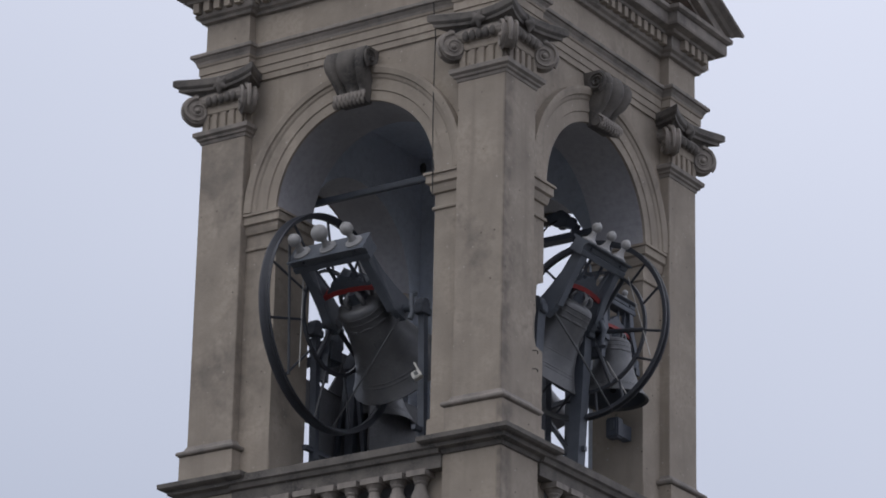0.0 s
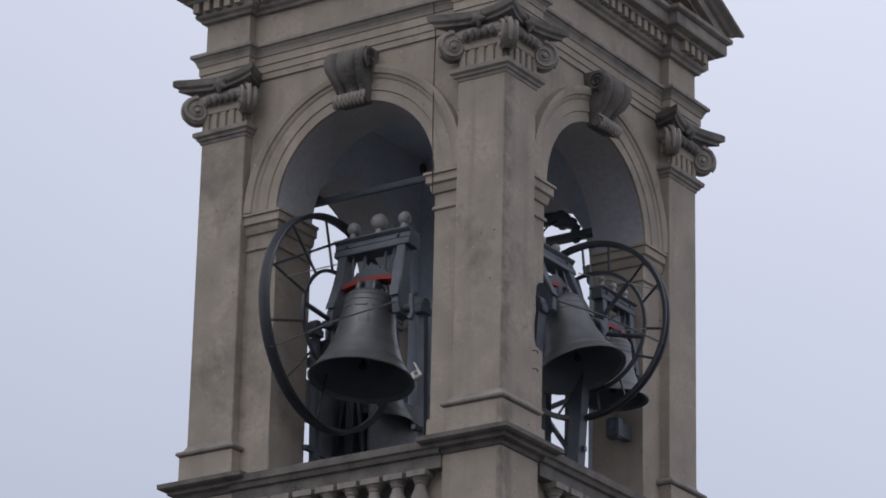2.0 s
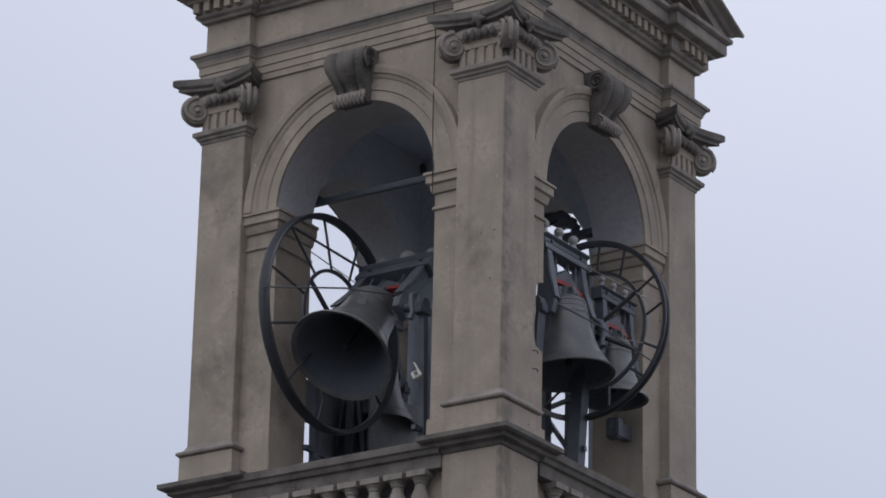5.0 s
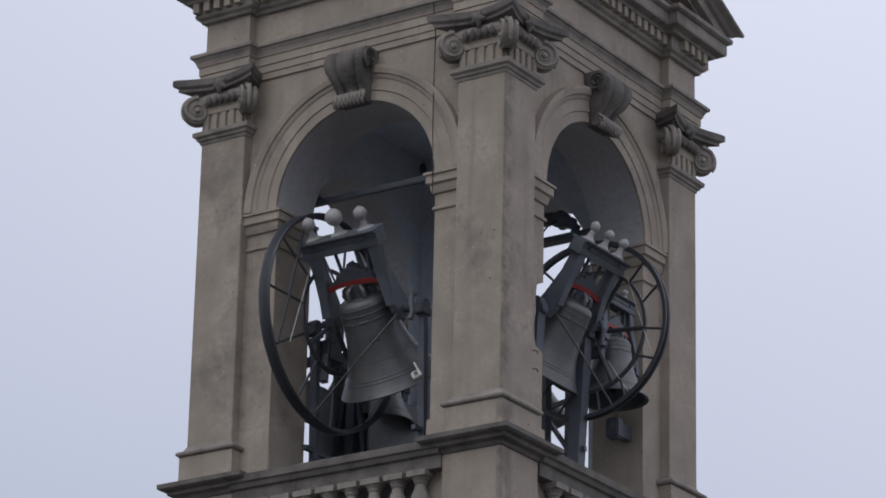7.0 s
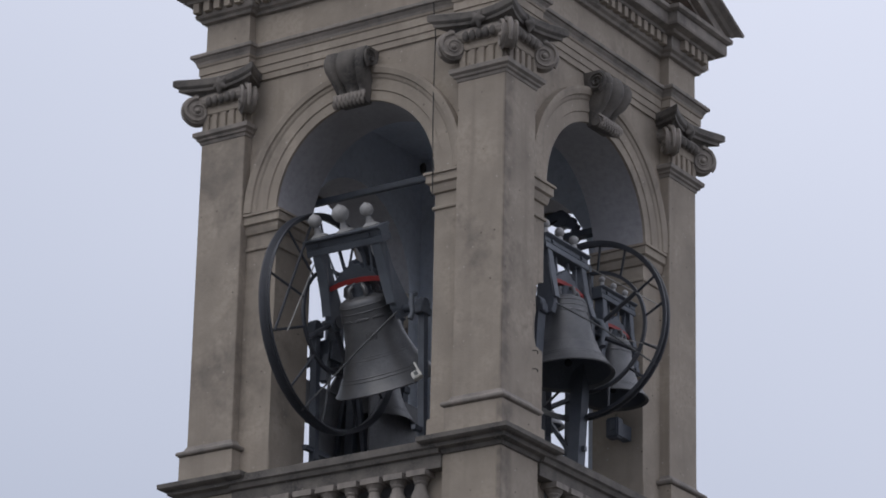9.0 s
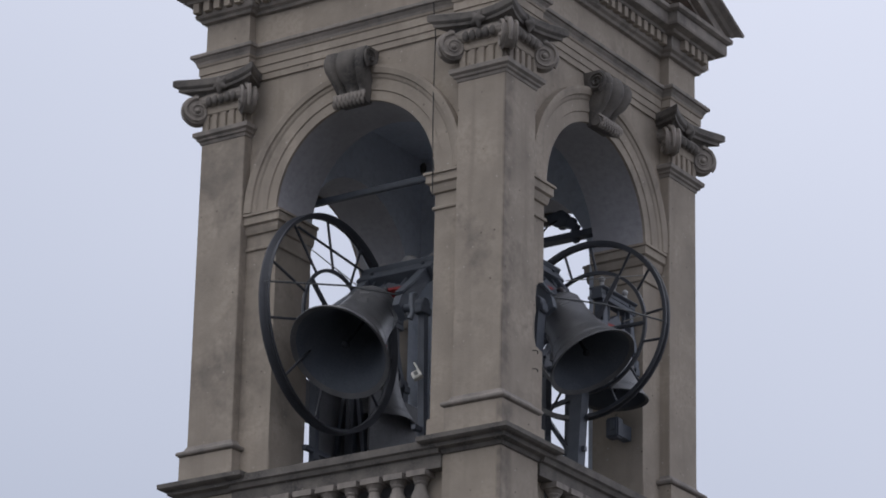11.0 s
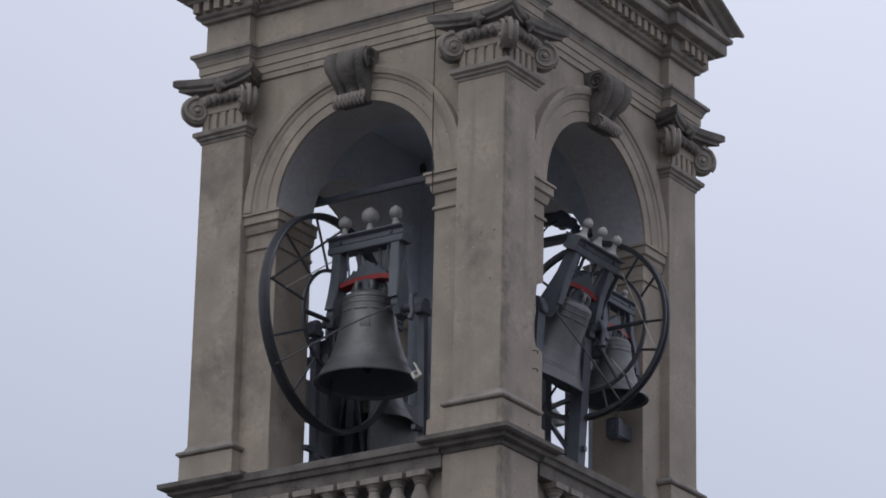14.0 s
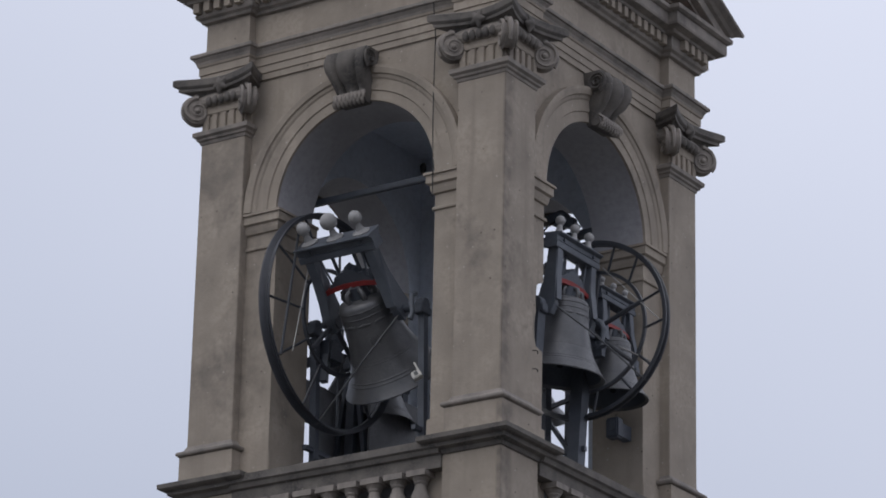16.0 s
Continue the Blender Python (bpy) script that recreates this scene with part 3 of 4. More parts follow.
# ---- bells ----
def bell_thing(label, size, wheel_at, wheel_r, finials, has_wheel=True, balls=(0.078, 0.078, 0.078), stem=0.185, girth=1.0, iron=None):
    """A bell in an iron yoke with counterweight balls. Local origin on the swing axis, which is local x; the bell hangs towards -z.
    size scales the whole, girth the bronze alone; wheel_at is the wheel's place along the axis."""
    root = new("swinging_bell")
    tagged(root, label, "bell", group="bells of the chamber")
    g = size
    iron = iron or YOKE
    # bronze body, hollow
    outer = [(0.0, 0.28), (0.16, 0.28), (0.25, 0.268), (0.305, 0.235), (0.328, 0.19), (0.334, 0.13), (0.342, 0.03), (0.357, -0.11), (0.382, -0.26), (0.42, -0.41),
             (0.473, -0.56), (0.535, -0.69), (0.595, -0.785), (0.645, -0.855), (0.678, -0.893), (0.671, -0.908)]
    inner = [(0.61, -0.87), (0.525, -0.74), (0.44, -0.56), (0.375, -0.37), (0.33, -0.12), (0.305, 0.04), (0.29, 0.15), (0.16, 0.21), (0.0, 0.22)]
    def fit(z):
        return (0.28 - (0.28 - z) * girth) * g
    bm = lathe(bmesh.new(), [(max(r, 0.001) * g * girth, fit(z)) for r, z in outer + inner[:1]], 56, cap=False)
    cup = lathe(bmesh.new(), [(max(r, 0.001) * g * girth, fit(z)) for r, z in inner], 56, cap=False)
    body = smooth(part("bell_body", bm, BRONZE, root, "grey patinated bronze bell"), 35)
    smooth(part("inside_wall", cup, MOUTH_SHADE, body, "inside of the bell, painted darker as in shade"), 60)
    for z, r in ((0.17, 0.332), (0.09, 0.338), (-0.46, 0.434), (-0.495, 0.447), (-0.70, 0.540), (-0.74, 0.565)):
        band = lathe(bmesh.new(), [((r + o) * g * girth, fit(z + h)) for o, h in ((-0.012, -0.016), (0.0045, -0.006), (0.0045, 0.006), (-0.012, 0.016))], 56, cap=False)
        smooth(part("raised_band", band, BRONZE, body), 60)
    for i in range(10):
        a = i * math.pi / 5
        q = Vector((math.cos(a), math.sin(a), 0)) * 0.345 * g * girth
        rel = bmesh.new()
        bmesh.ops.create_icosphere(rel, subdivisions=2, radius=0.062 * g, matrix=Matrix.Translation((q.x, q.y, fit(0.0))) @ Matrix.Rotation(a, 4, "Z") @ Matrix.Diagonal((0.10, 1.5, 0.36, 1)))
        smooth(part("garland", rel, BRONZE, body), 60)
    for a in (-math.pi / 2 + 0.5, math.pi / 2 + 0.5):
        q = Vector((math.cos(a), math.sin(a), 0)) * 0.376 * g * girth
        rel = bmesh.new()
        bmesh.ops.create_icosphere(rel, subdivisions=2, radius=0.085 * g, matrix=Matrix.Translation((q.x, q.y, fit(-0.22))) @ Matrix.Rotation(a, 4, "Z") @ Matrix.Diagonal((0.1, 0.85, 1.05, 1)))
        smooth(part("medallion", rel, BRONZE, body), 60)
    # crown loops
    for i in range(6):
        a = i * math.pi / 3 + 0.26
        c, s = math.cos(a), math.sin(a)
        pts = [(0.18 * c, 0.18 * s, 0.25), (0.22 * c, 0.22 * s, 0.32), (0.20 * c, 0.20 * s, 0.39), (0.09 * c, 0.09 * s, 0.43), (0.03 * c, 0.03 * s, 0.44)]
        smooth(part("crown_loop", tube(bmesh.new(), [Vector(q) * g for q in pts], 0.032 * g, 8), BRONZE, body), 60)
    core = lathe(bmesh.new(), [(0.15 * g, 0.26 * g), (0.13 * g, 0.33 * g), (0.15 * g, 0.44 * g)], 16)
    smooth(part("crown_core", core, IRON, body), 40)
    # clapper
    cl = rod(bmesh.new(), (0, 0, 0.22 * g), (0, 0, fit(-0.70)), 0.02 * g)
    bmesh.ops.create_icosphere(cl, subdivisions=2, radius=0.055 * g, matrix=Matrix.Translation((0, 0, fit(-0.71))))
    smooth(part("clapper", cl, CLAPPER_IRON, root, "dark iron clapper"), 50)
    # yoke: top beam with cornice edges, two legs, red strap, curved inner stays
    half = 0.50 * g
    yb = bmesh.new()
    prof = [(0.105, 0.885), (0.11, 0.90), (0.11, 0.965), (0.09, 0.975), (0.09, 0.985), (0.10, 0.99), (0.10, 1.05), (0.13, 1.066), (0.155, 1.082), (0.155, 1.10)]
    prof = [(-u, v) for u, v in prof] + prof[::-1]
    prism(yb, [(u * g, v * g) for u, v in prof], lambda u, v, side: ((2 * side - 1) * (half + 0.075 * g), u, v))
    beam = part("yoke_beam", yb, iron, root, "grey painted iron beam, tinted blue for haze")
    for sx in (-1, 1):
        bolt = rod(bmesh.new(), (sx * (half - 0.11 * g), -0.09 * g, 1.022 * g), (sx * (half - 0.11 * g), -0.125 * g, 1.022 * g), 0.026 * g, 8)
        part("bolt", bolt, IRON, beam)
    for sx in (-1, 1):
        lg = bmesh.new()
        x0, x1 = sx * (half - 0.10 * g), sx * half
        prism(lg, [(-0.075 * g, 0.89 * g), (0.075 * g, 0.89 * g), (0.085 * g, 0.55 * g), (0.13 * g, 0.20 * g), (0.16 * g, 0.05 * g), (0.12 * g, -0.10 * g), (-0.12 * g, -0.10 * g), (-0.16 * g, 0.05 * g), (-0.13 * g, 0.20 * g), (-0.085 * g, 0.55 * g)],
              lambda u, v, side: (x0 + (x1 - x0) * side + sx * max(0.0, 0.45 * g - v) * 0.12, u, v))
        leg = part("yoke_leg", lg, iron, root)
        rib = prism(bmesh.new(), [(-0.095 * g, 0.88 * g), (-0.07 * g, 0.88 * g), (-0.10 * g, 0.5 * g), (-0.16 * g, 0.12 * g), (-0.19 * g, 0.12 * g), (-0.125 * g, 0.5 * g)], lambda u, v, side: (x0 + (x1 - x0) * (1.25 * side - 0.12) + sx * max(0.0, 0.45 * g - v) * 0.12, u, v))
        part("rib", rib, iron, leg)
        pin = rod(bmesh.new(), (sx * (half + 0.0), 0, 0), (sx * (half + 0.19 * g), 0, 0), 0.055 * g, 14)
        smooth(part("pivot", pin, IRON, root), 40)
        tie = tube(bmesh.new(), [(sx * (half - 0.18 * g), -0.04 * g, 0.92 * g), (sx * (half - 0.20 * g), -0.045 * g, 0.75 * g), (sx * (half - 0.24 * g), -0.06 * g, 0.50 * g)], 0.014 * g, 6)
        part("hanger_rod", tie, iron, root)
    st = bmesh.new()
    arch = [(-0.40, 0.405), (-0.24, 0.438), (-0.10, 0.45), (0.10, 0.45), (0.24, 0.438), (0.40, 0.405)]
    arch += [(u, v + 0.062) for u, v in arch[::-1]]
    prism(st, [(u * g, v * g) for u, v in arch], lambda u, v, side: (u, (-0.09 + 0.18 * side) * g, v))
    part("strap", st, RED, root, "faded red iron strap over the crown")
    hump = [(-0.33, 0.478), (-0.30, 0.53), (-0.24, 0.56), (-0.20, 0.62), (-0.15, 0.60), (-0.11, 0.66), (-0.04, 0.68), (0.0, 0.73), (0.05, 0.68), (0.11, 0.67), (0.15, 0.61), (0.20, 0.62), (0.24, 0.56), (0.30, 0.53), (0.33, 0.478), (0.10, 0.514), (-0.10, 0.514)]
    blk = prism(bmesh.new(), [(u * g, v * g) for u, v in hump], lambda u, v, side: (u, (-0.075 + 0.15 * side) * g, v))
    part("crown_block", blk, IRON, root)
    for x in (-0.16, 0.16):
        part("hanger_bolt", rod(bmesh.new(), (x * g, 0, 0.58 * g), (x * g, 0, 0.90 * g), 0.024 * g, 8), IRON, root)
    # ball finials
    for i, s in enumerate((-1, 0, 1)):
        r = balls[i] * g
        base = 1.10 * g
        prof = [(0.115 * g, base), (0.115 * g, base + 0.02 * g), (0.09 * g, base + 0.03 * g), (0.06 * g, base + 0.35 * stem * g), (0.042 * g, base + 0.65 * stem * g), (0.036 * g, base + stem * g)]
        c = base + stem * g + r * 0.9
        prof += [(r * math.sin(a), c - r * math.cos(a)) for a in [0.45 + 2.45 * j / 11 for j in range(12)]]
        prof += [(0.02 * g, c + r * 1.0), (0.004, c + r * 1.18)]
        smooth(part("ball_finial", lathe(bmesh.new(), prof, 24, Matrix.Translation((s * finials, 0, 0))), BALL, root, "pale grey ball counterweight finial"), 35)
    if has_wheel:
        wheel_parts(root, wheel_at, wheel_r, g)
        # ringing cable from the wheel across the bell to the far leg
        sgn = 1 if wheel_at > 0 else -1
        cb = tube(bmesh.new(), [(-sgn * half * 1.1, -0.20 * g, 0.0), (-sgn * 0.1, -0.62 * g, -0.33 * g), (wheel_at, -0.80 * wheel_r, -0.60 * wheel_r)], 0.012, 6)
        part("cable", cb, CABLE, root, "thin steel cable")
    return root


def wheel_parts(root, at, r, g):
    """The rope wheel: grooved double rim, inner ring, spokes and hub."""
    m = Matrix.Translation((at, 0, 0)) @ Matrix.Rotation(math.pi / 2, 4, "Y")
    large = at < 0
    half_rim = 0.082 if large else 0.052
    bm = lathe(bmesh.new(), [(r - 0.062, -0.012), (r - 0.062, 0.012), (r - 0.048, 0.012), (r - 0.048, -0.012), (r - 0.062, -0.012)], 96, m, cap=False)
    wheel = smooth(part("wheel", bm, WHEEL, root, "black spoked iron rope wheel"), 30)
    for side in (-1, 1):
        ring = lathe(bmesh.new(), [(r - 0.055, side * 0.012), (r, side * (half_rim - 0.02)), (r, side * half_rim), (r - 0.012, side * half_rim), (r - 0.062, side * 0.03), (r - 0.055, side * 0.012)], 96, m, cap=False)
        smooth(part("flange", ring, WHEEL, wheel), 30)
    ri = r * (0.49 if large else 0.69)
    dish = 0.066 if large else 0.09
    part("inner_ring", lathe(bmesh.new(), [(ri - 0.042, dish - 0.018), (ri, dish - 0.018), (ri, dish + 0.018), (ri - 0.042, dish + 0.018), (ri - 0.042, dish - 0.018)], 64, m, cap=False), WHEEL, wheel)

    def spot(rad, a, off=0.0):
        return m @ Vector((rad * math.cos(a), rad * math.sin(a), off))
    count = 11 if large else 14
    for i in range(count):
        a = i * 2 * math.pi / count + (0.54 if large else 0.2)
        part("spoke", rod(bmesh.new(), spot(ri, a, dish), spot(r - 0.055, a + (0.0 if large else 0.05) * (1 if i % 2 else -1)), 0.017, 8), WHEEL, wheel)
    arms = 4 if large else 6
    for i in range(arms):
        a = i * 2 * math.pi / arms + 0.04
        part("hub_arm", rod(bmesh.new(), spot(0.06, a, dish), spot(ri - 0.02, a, dish), 0.032 if large else 0.03, 8), WHEEL, wheel)
    if large:
        part("stay", rod(bmesh.new(), m @ Vector((-0.22, -1.28, 0.05)), m @ Vector((-1.286, 0.16, 0.05)), 0.017, 8), WHEEL, wheel)
    # bright tension rods on the outer face
    for (y0, z0), (y1, z1) in (((-1.06, 0.15), (0.0, 0.84)),) if large else (((-0.98, 0.11), (-0.09, 0.83)), ((-0.99, -0.455), (-0.44, -0.21))):
        part("tension_rod", rod(bmesh.new(), m @ Vector((-z0, y0, 0.075)), m @ Vector((-z1, y1, 0.075)), 0.0075, 8), ZINC, wheel, "bright steel tension rod")
    part("hub", lathe(bmesh.new(), [(0.09 * g, dish - 0.08), (0.09 * g, dish + 0.08)], 20, m), WHEEL, wheel)


# axis places: the big bell in the south opening, two bells in the east opening
BIG_AT = (-0.254, -1.397, 2.219)
MID_AT = (1.98, -0.375, 2.099)
big_bell = bell_thing("largest grey bronze bell swinging in a ball-topped iron yoke", 0.985, -0.585, 1.398, 0.389, balls=(0.086, 0.11, 0.086), stem=0.138)
mid_bell = bell_thing("middle grey bronze bell swinging in an iron yoke", 0.875, 0.514, 1.161, 0.339, balls=(0.072, 0.072, 0.072), stem=0.158, girth=0.965)
big_bell.matrix_basis = pose(*BIG_AT)
mid_bell.matrix_basis = pose(*MID_AT, 0, 0, 90)
small_bell = bell_thing("small grey bronze bell hanging still behind a wheel", 0.72, 0.0, 0.8, 0.28, has_wheel=False, balls=(0.058, 0.058, 0.058), stem=0.13, girth=0.92, iron=IRON)
small_bell.matrix_basis = pose(2.04, 0.67, 1.92, 0, 0, 90)
west_bell = bell_thing("dark bronze bell hanging still beyond the largest bell", 0.80, 0.0, 0.8, 0.31, has_wheel=False, iron=IRON)
west_bell.matrix_basis = pose(-1.5, 0.60, 2.28, 0, 0, -90)

NORTH_AT = (0.22, 1.35, 2.18)
north_bell = bell_thing("dull bronze bell swinging in the north opening", 0.80, 0.0, 0.8, 0.31, has_wheel=False, iron=IRON)
north_bell.matrix_basis = pose(*NORTH_AT)


# ---- iron frames that carry the bells ----
def strut(bm, a, b, w, d=None):
    """A square-section bar from a to b."""
    a, b = Vector(a), Vector(b)
    m = Matrix.Translation(a) @ (b - a).to_track_quat("Z", "Y").to_matrix().to_4x4()
    n = (b - a).length
    w, d = w / 2, (d or w) / 2
    start = len(bm.verts)
    vs = [bm.verts.new(m @ Vector((x, y, z))) for z in (0, n) for x, y in ((-w, -d), (w, -d), (w, d), (-w, d))]
    for f in ((0, 1, 2, 3), (4, 5, 6, 7), (0, 1, 5, 4), (1, 2, 6, 5), (2, 3, 7, 6), (3, 0, 4, 7)):
        bm.faces.new([vs[i] for i in f])
    return bm


def bell_frame(label, m, x0, x1, axis, deep=0.50, lean=0.0, braces=True, lever=True, thick=0.12):
    """Two trestles, at x0 and x1 along the swing axis, with sills, braces and bearings. Local origin on the floor under the axis."""
    root = new("iron_trestle")
    tagged(root, label, "frame", group="bell frames")
    root.matrix_basis = m
    for x in (x0, x1):
        sx = 1 if x > 0 else -1
        part("post", strut(bmesh.new(), (x, lean, 0.0), (x, 0.02, axis - 0.08), thick), IRON, root)
        for sy in (-1, 1) if braces else ():
            part("brace", strut(bmesh.new(), (x, sy * deep + lean, 0.1), (x, sy * 0.07, axis - 0.25), 0.07, 0.05), IRON, root)
        part("sill", strut(bmesh.new(), (x, -deep - 0.12 + lean, 0.07), (x, deep + 0.12 + lean, 0.07), 0.14), IRON, root)
        part("tie_bar", strut(bmesh.new(), (x, -deep * 0.5 + lean, axis * 0.5), (x, deep * 0.5 + lean, axis * 0.5), 0.06), IRON, root)
        be = bmesh.new()
        box(be, x - 0.07, x + 0.07, -0.11, 0.11, axis - 0.13, axis - 0.03, 0.01)
        lathe(be, [(0.075, -0.065), (0.085, -0.05), (0.085, 0.05), (0.075, 0.065)], 18, Matrix.Translation((x, 0, axis)) @ Matrix.Rotation(math.pi / 2, 4, "Y"))
        bearing = part("bearing", be, IRON, root, "grey painted bearing block")
        if not lever or x == x0 and not braces:
            continue
        lv = tube(bmesh.new(), [(x, -0.14, axis + 0.10), (x, -0.24, axis + 0.05), (x + 0.02, -0.27, axis - 0.06), (x + 0.02, -0.24, axis - 0.18), (x, -0.26, axis - 0.27)], [0.025, 0.035, 0.04, 0.03, 0.04], 8)
        smooth(part("stop_lever", lv, YOKE, bearing), 50)
    part("cross_beam", strut(bmesh.new(), (x0, deep * 0.7 + lean, 0.55), (x1, deep * 0.7 + lean, 0.55), 0.12), IRON, root)
    part("cross_beam", strut(bmesh.new(), (x0, deep + 0.05 + lean, 0.07), (x1, deep + 0.05 + lean, 0.07), 0.12), IRON, root)
    return root


bell_frame("dark iron trestle frame carrying the largest bell", pose(-0.254, -1.397, FLOOR), -0.817, 0.803, 3.219, lean=0.12, braces=False, thick=0.09)
mid_frame = bell_frame("dark iron trestle frame carrying the middle bell", pose(1.98, -0.375, FLOOR, 0, 0, 90), -0.63, 0.46, 3.099, 0.45, lean=0.20, braces=False, thick=0.165)
part("rear_post", strut(bmesh.new(), (0.875, 0.84, 0.0), (0.875, 0.84, 2.75), 0.13), IRON, mid_frame)
west_frame = bell_frame("dark iron trestle frame against the west opening", pose(-1.5, 0.60, FLOOR, 0, 0, -90), -0.55, 0.55, 3.28, lever=False)
# Boards added to close sky gaps through the west opening.
part("side_blocker", box(bmesh.new(), -0.56, 0.56, -0.30, -0.27, 1.95, 2.92, 0.004), PLANK, west_frame, "grey side board blocking the sky")
part("end_blocker", box(bmesh.new(), 0.565, 1.02, -0.30, -0.27, 1.40, 2.895, 0.004), PLANK, west_frame, "grey end board blocking the sky")
part("end_blocker", box(bmesh.new(), 1.024, 1.30, -0.30, -0.27, 2.33, 2.895, 0.004), PLANK, west_frame, "grey end board blocking the sky")
part("slanted_blocker", prism(bmesh.new(), [(0.74, 2.86), (0.69, 2.92), (0.50, 3.20), (0.46, 3.46), (-0.30, 3.46), (-0.30, 2.86)], lambda u, v, side: (u, -0.265 + 0.03 * side, v)), PLANK, west_frame, "grey slanted board blocking the sky")
part("top_blocker", box(bmesh.new(), 0.42, 1.05, -0.30, -0.27, 3.17, 3.42, 0.004), PLANK, west_frame, "grey top board blocking the sky")
part("end_rail", strut(bmesh.new(), (0.55, -0.285, 1.34), (1.06, -0.285, 1.34), 0.10), IRON, west_frame)
part("side_blocker", box(bmesh.new(), -0.56, 0.56, 0.27, 0.30, 1.75, 2.90, 0.004), PLANK, west_frame, "grey side board blocking the sky")
north_frame = bell_frame("dark iron trestle frame in the north opening", pose(0.22, 1.35, FLOOR), -0.55, 0.78, 3.18, lever=False, braces=False)
part("brace", strut(bmesh.new(), (0.44, -0.15, 2.58), (0.98, -0.15, 1.79), 0.07, 0.05), IRON, north_frame)
part("brace", strut(bmesh.new(), (0.44, -0.15, 2.58), (0.78, -0.04, 2.70), 0.06, 0.05), IRON, north_frame)

# level iron beam across the far opening, with a pulley block standing on it
far_beam = new("iron_beam")
far_beam.matrix_basis = pose(0, 1.38, 3.955)
tagged(far_beam, "level dark iron beam across the far opening", "beam")
part("bar", strut(bmesh.new(), (-0.60, 0, 0), (1.43, 0, 0), 0.15, 0.08), IRON, far_beam)
part("clamp", box(bmesh.new(), 0.98, 1.08, -0.06, 0.06, -0.085, 0.10, 0.02), IRON, far_beam)
pulley = new("pulley_block")
pulley.matrix_basis = pose(0.90, 1.38, 4.03)
tagged(pulley, "dark iron pulley block standing on the far beam", "pulley")
part("cheek", prism(bmesh.new(), [(-0.20, 0.13), (-0.10, 0.10), (0.02, 0.06), (0.15, 0.0), (0.19, 0.07), (0.14, 0.10), (0.12, 0.18), (0.05, 0.20), (-0.02, 0.29), (-0.16, 0.30), (-0.30, 0.26)], lambda u, v, side: (u, -0.05 + 0.10 * side, v)), IRON, pulley)
smooth(part("sheave", lathe(bmesh.new(), [(0.10, -0.07), (0.12, -0.06), (0.10, 0.0), (0.12, 0.06), (0.10, 0.07)], 20, Matrix.Translation((-0.08, 0, 0.19)) @ Matrix.Rotation(math.pi / 2, 4, "X")), IRON, pulley), 40)
part("pulley_rope", tube(bmesh.new(), [(-0.10, -0.08, 0.16), (-0.22, -0.08, 0.13), (-0.32, -0.07, 0.05), (-0.36, -0.06, -0.05)], 0.012, 6), LEAD, pulley)

# made-up motor by the largest bell's west trestle leg, added to block sky
drive = new("iron_housing")
drive.matrix_basis = pose(-1.10, -1.10, 1.94)
tagged(drive, "dark iron mass added beside the largest bell to block sky", "motor")
part("housing", box(bmesh.new(), -0.19, 0.16, -0.12, 0.15, -0.13, 0.17, 0.03), IRON, drive)
smooth(part("barrel", lathe(bmesh.new(), [(0.10, -0.16), (0.12, -0.14), (0.12, 0.12), (0.09, 0.17)], 20, Matrix.Translation((0.05, 0.10, 0.24))), IRON, drive), 40)
part("arm", strut(bmesh.new(), (0.08, -0.10, -0.05), (0.10, -0.17, -0.42), 0.09), IRON, drive)
part("wall_arm", strut(bmesh.new(), (-0.33, 0.0, -0.05), (-0.10, 0.0, -0.05), 0.10), IRON, drive)

# brackets that carry the small bell, let into the east jamb
carrier = new("bell_bracket")
carrier.matrix_basis = pose(2.04, 0.68, 1.92)
tagged(carrier, "dark iron bracket beams carrying the small bell", "bracket")
for y in (-0.41, 0.43):
    part("arm", strut(bmesh.new(), (-0.50, y, -0.10), (0.10, y, -0.10), 0.09), IRON, carrier)
    part("bearing", box(bmesh.new(), -0.09, 0.09, y - 0.05, y + 0.05, -0.055, 0.06, 0.01), YOKE, carrier)
part("wall_beam", strut(bmesh.new(), (-0.50, -0.62, -0.10), (-0.50, 0.505, -0.10), 0.11), IRON, carrier)

motor = new("iron_housing")
motor.matrix_basis = pose(1.95, 0.86, 1.05)
tagged(motor, "small dark drive motor box on the jamb", "motor")
part("housing", box(bmesh.new(), -0.10, 0.08, -0.06, 0.09, -0.14, 0.12, 0.02), IRON, motor)
part("cover", box(bmesh.new(), -0.03, 0.04, -0.08, -0.058, -0.05, 0.08, 0.008), YOKE, motor, "grey cover plate")
part("wall_plate", box(bmesh.new(), -0.07, 0.05, 0.085, 0.33, -0.10, 0.08, 0.005), IRON, motor)

# Made-up deck that hides the sky below the west bell.
deck = new("blocking_deck")
deck.matrix_basis = pose(-0.60, 0.84, 1.05)
tagged(deck, "grey plank deck added beside the bells to block sky", "platform")
for i in range(6):
    part("plank", box(bmesh.new(), -0.82, 0.20, -0.50 + 0.17 * i, -0.335 + 0.17 * i, 0.0, 0.045, 0.004), PLANK, deck)
for x in (-0.6, 0.1):
    part("joist", box(bmesh.new(), x - 0.05, x + 0.05, -0.50, 0.53, -0.16, -0.002, 0.004), PLANK, deck)

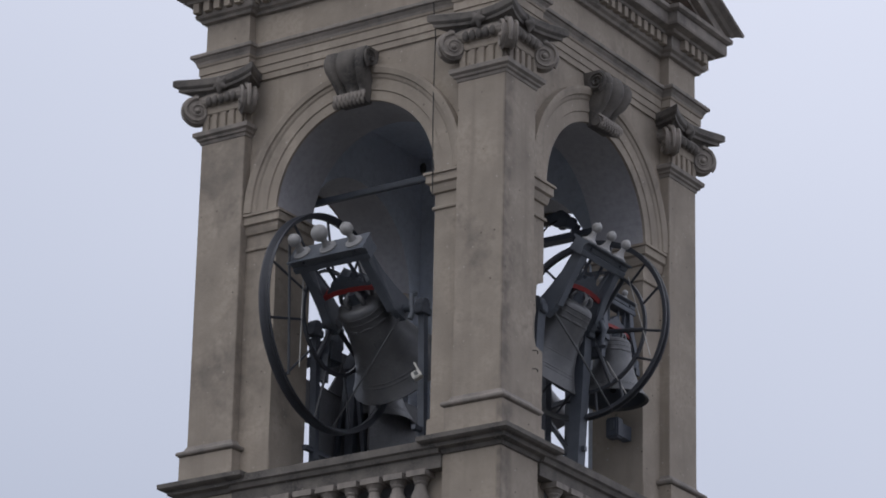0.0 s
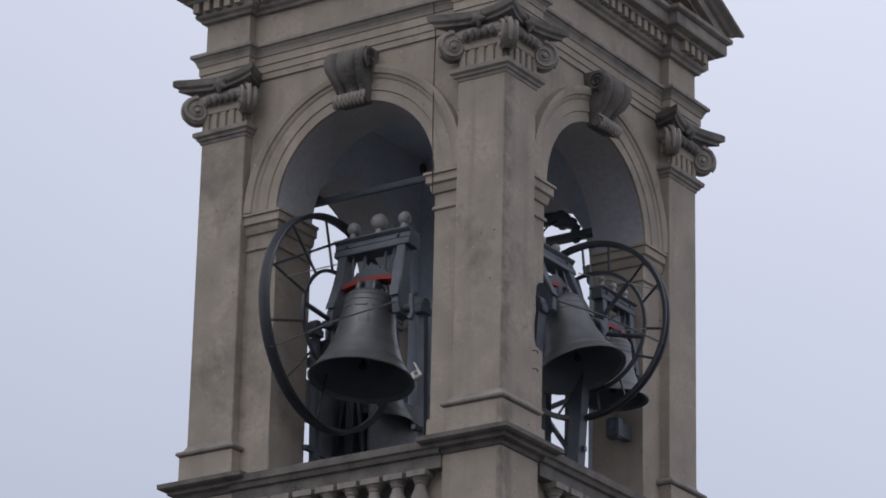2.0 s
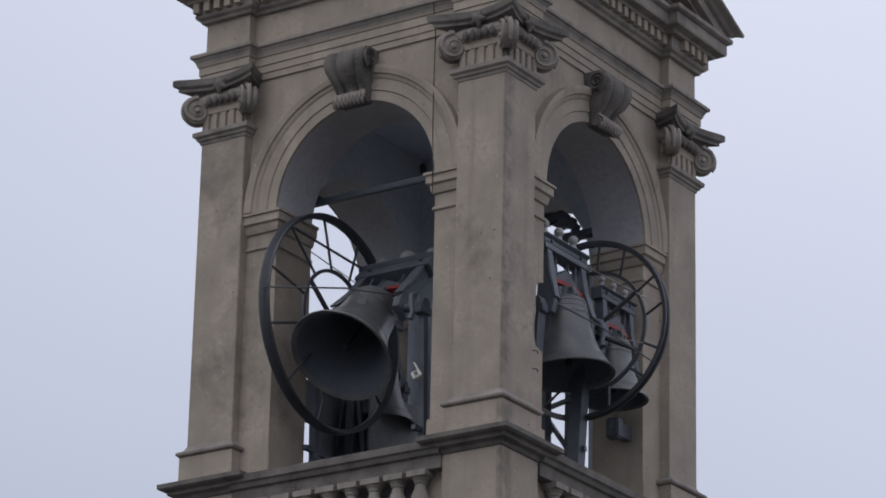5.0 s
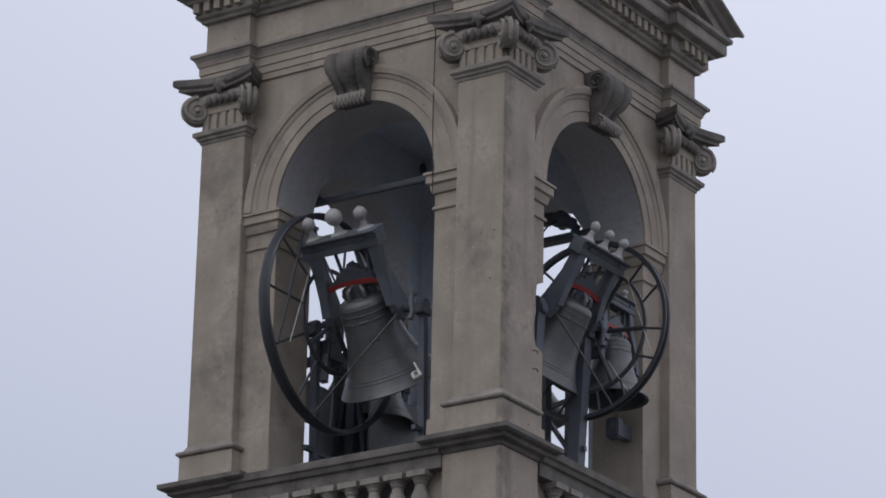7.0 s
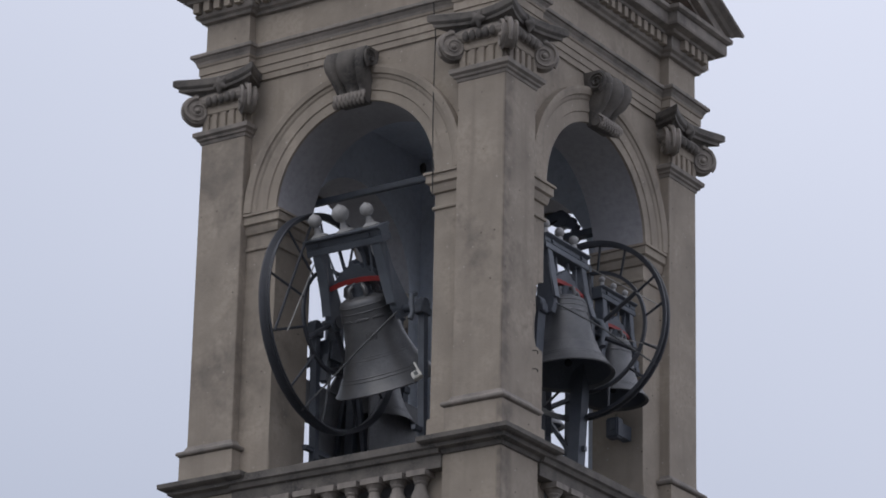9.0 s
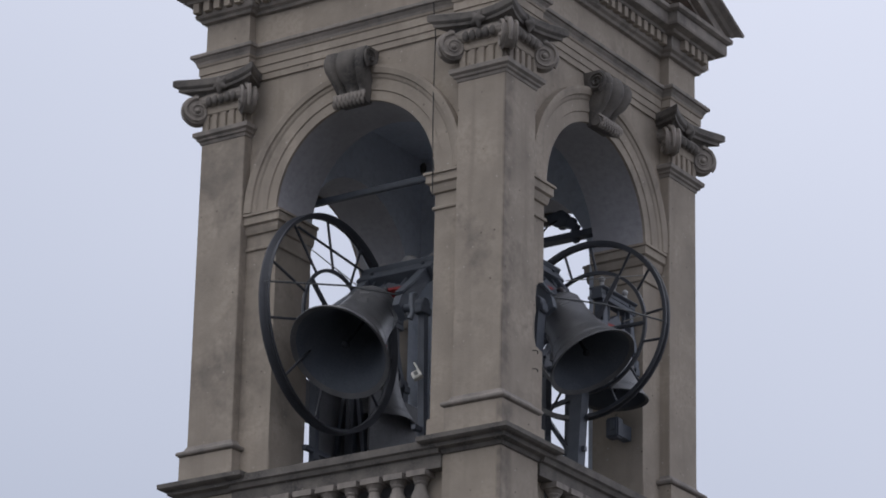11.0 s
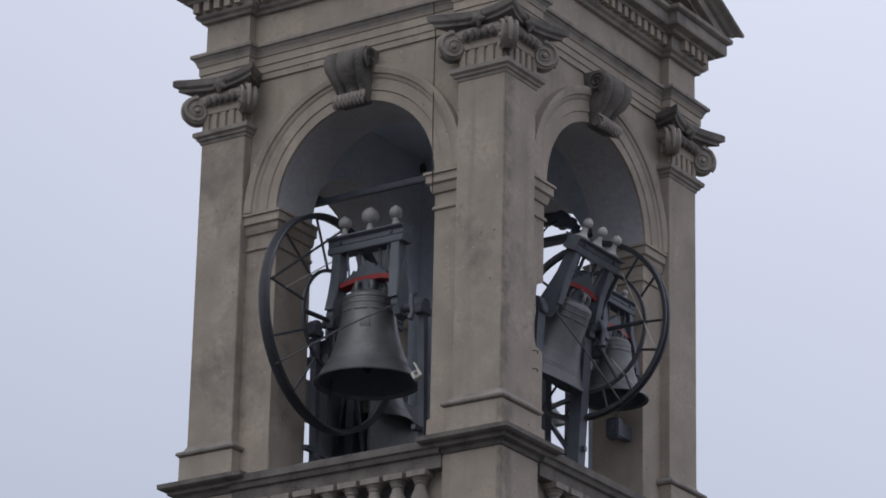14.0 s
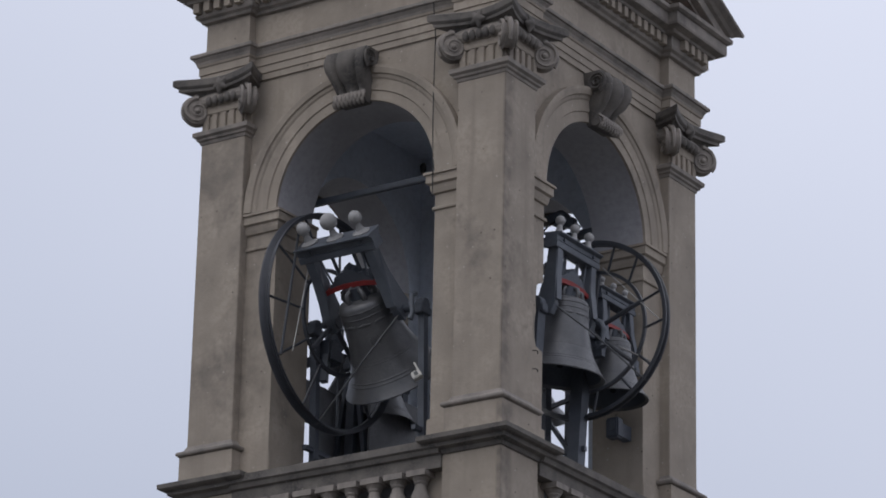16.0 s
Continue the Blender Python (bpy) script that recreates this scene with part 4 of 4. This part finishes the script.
tie = part("tie_beam", box(bmesh.new(), -INN, INN, -1.27, -1.20, 3.93, 4.01, 0.008), YOKE)
tagged(tie, "grey steel tie beam across the bell chamber", "beam")

# small galvanised floodlight on the frame beside the largest bell
flood = new("floodlight")
flood.matrix_basis = pose(0.60, -1.57, 1.26, -20, -28, 25)
tagged(flood, "small galvanised floodlight box on a bracket", "lamp")
part("housing", box(bmesh.new(), -0.06, 0.06, -0.04, 0.04, -0.085, 0.03, 0.01), FLOOD, flood)
part("bracket", strut(bmesh.new(), (0.045, 0.0, 0.02), (0.045, 0.015, 0.19), 0.022, 0.015), FLOOD, flood)
part("front_glass", box(bmesh.new(), -0.025, 0.025, -0.046, -0.042, -0.055, 0.005), CABLE, flood)

# thin wire down the south face, and the two rusty hooks by the east opening
wire = part("lightning_wire", tube(bmesh.new(), [(1.21, -2.33, 6.25), (1.215, -2.31, 5.90), (1.222, -2.24, 5.35), (1.232, -2.27, 4.60), (1.24, -2.28, 4.2), (1.25, -2.28, 3.75), (1.26, -2.285, 3.2)], 0.007, 6), LEAD)
tagged(wire, "thin black wire hanging down the plaster face", "wire")
for z in (1.25, 1.02):
    hk = part("wall_hook", tube(bmesh.new(), [(2.29, -1.62, z), (2.325, -1.575, z + 0.005), (2.33, -1.55, z), (2.33, -1.545, z - 0.03)], 0.006, 6), LEAD)
    tagged(hk, "short rusty iron hook in the pilaster", "hook")


# ---- what moves ----
def swing(t, period, late, grow, fade, off):
    """Angle of a slowly dying swing, degrees; positive throws the mouth outwards."""
    return grow * math.exp(-fade * t) * math.sin(2 * math.pi * (t - late) / period) + off


def motions():
    steps = [0.25 * i for i in range(65)]
    walk(big_bell, [(t, pose(*BIG_AT, -swing(t, 8.0, 1.8945, 59.4, 0.014, 3.0))) for t in steps])
    walk(mid_bell, [(t, pose(*MID_AT, 0, 0, 90) @ pose(0, 0, 0, -swing(t, 7.44, 1.4224, 38.3, 0.017, 1.0))) for t in steps])
    walk(north_bell, [(t, pose(*NORTH_AT, -swing(t, 7.8, 1.55, 40.0, 0.014, 0.0))) for t in steps])


motions()
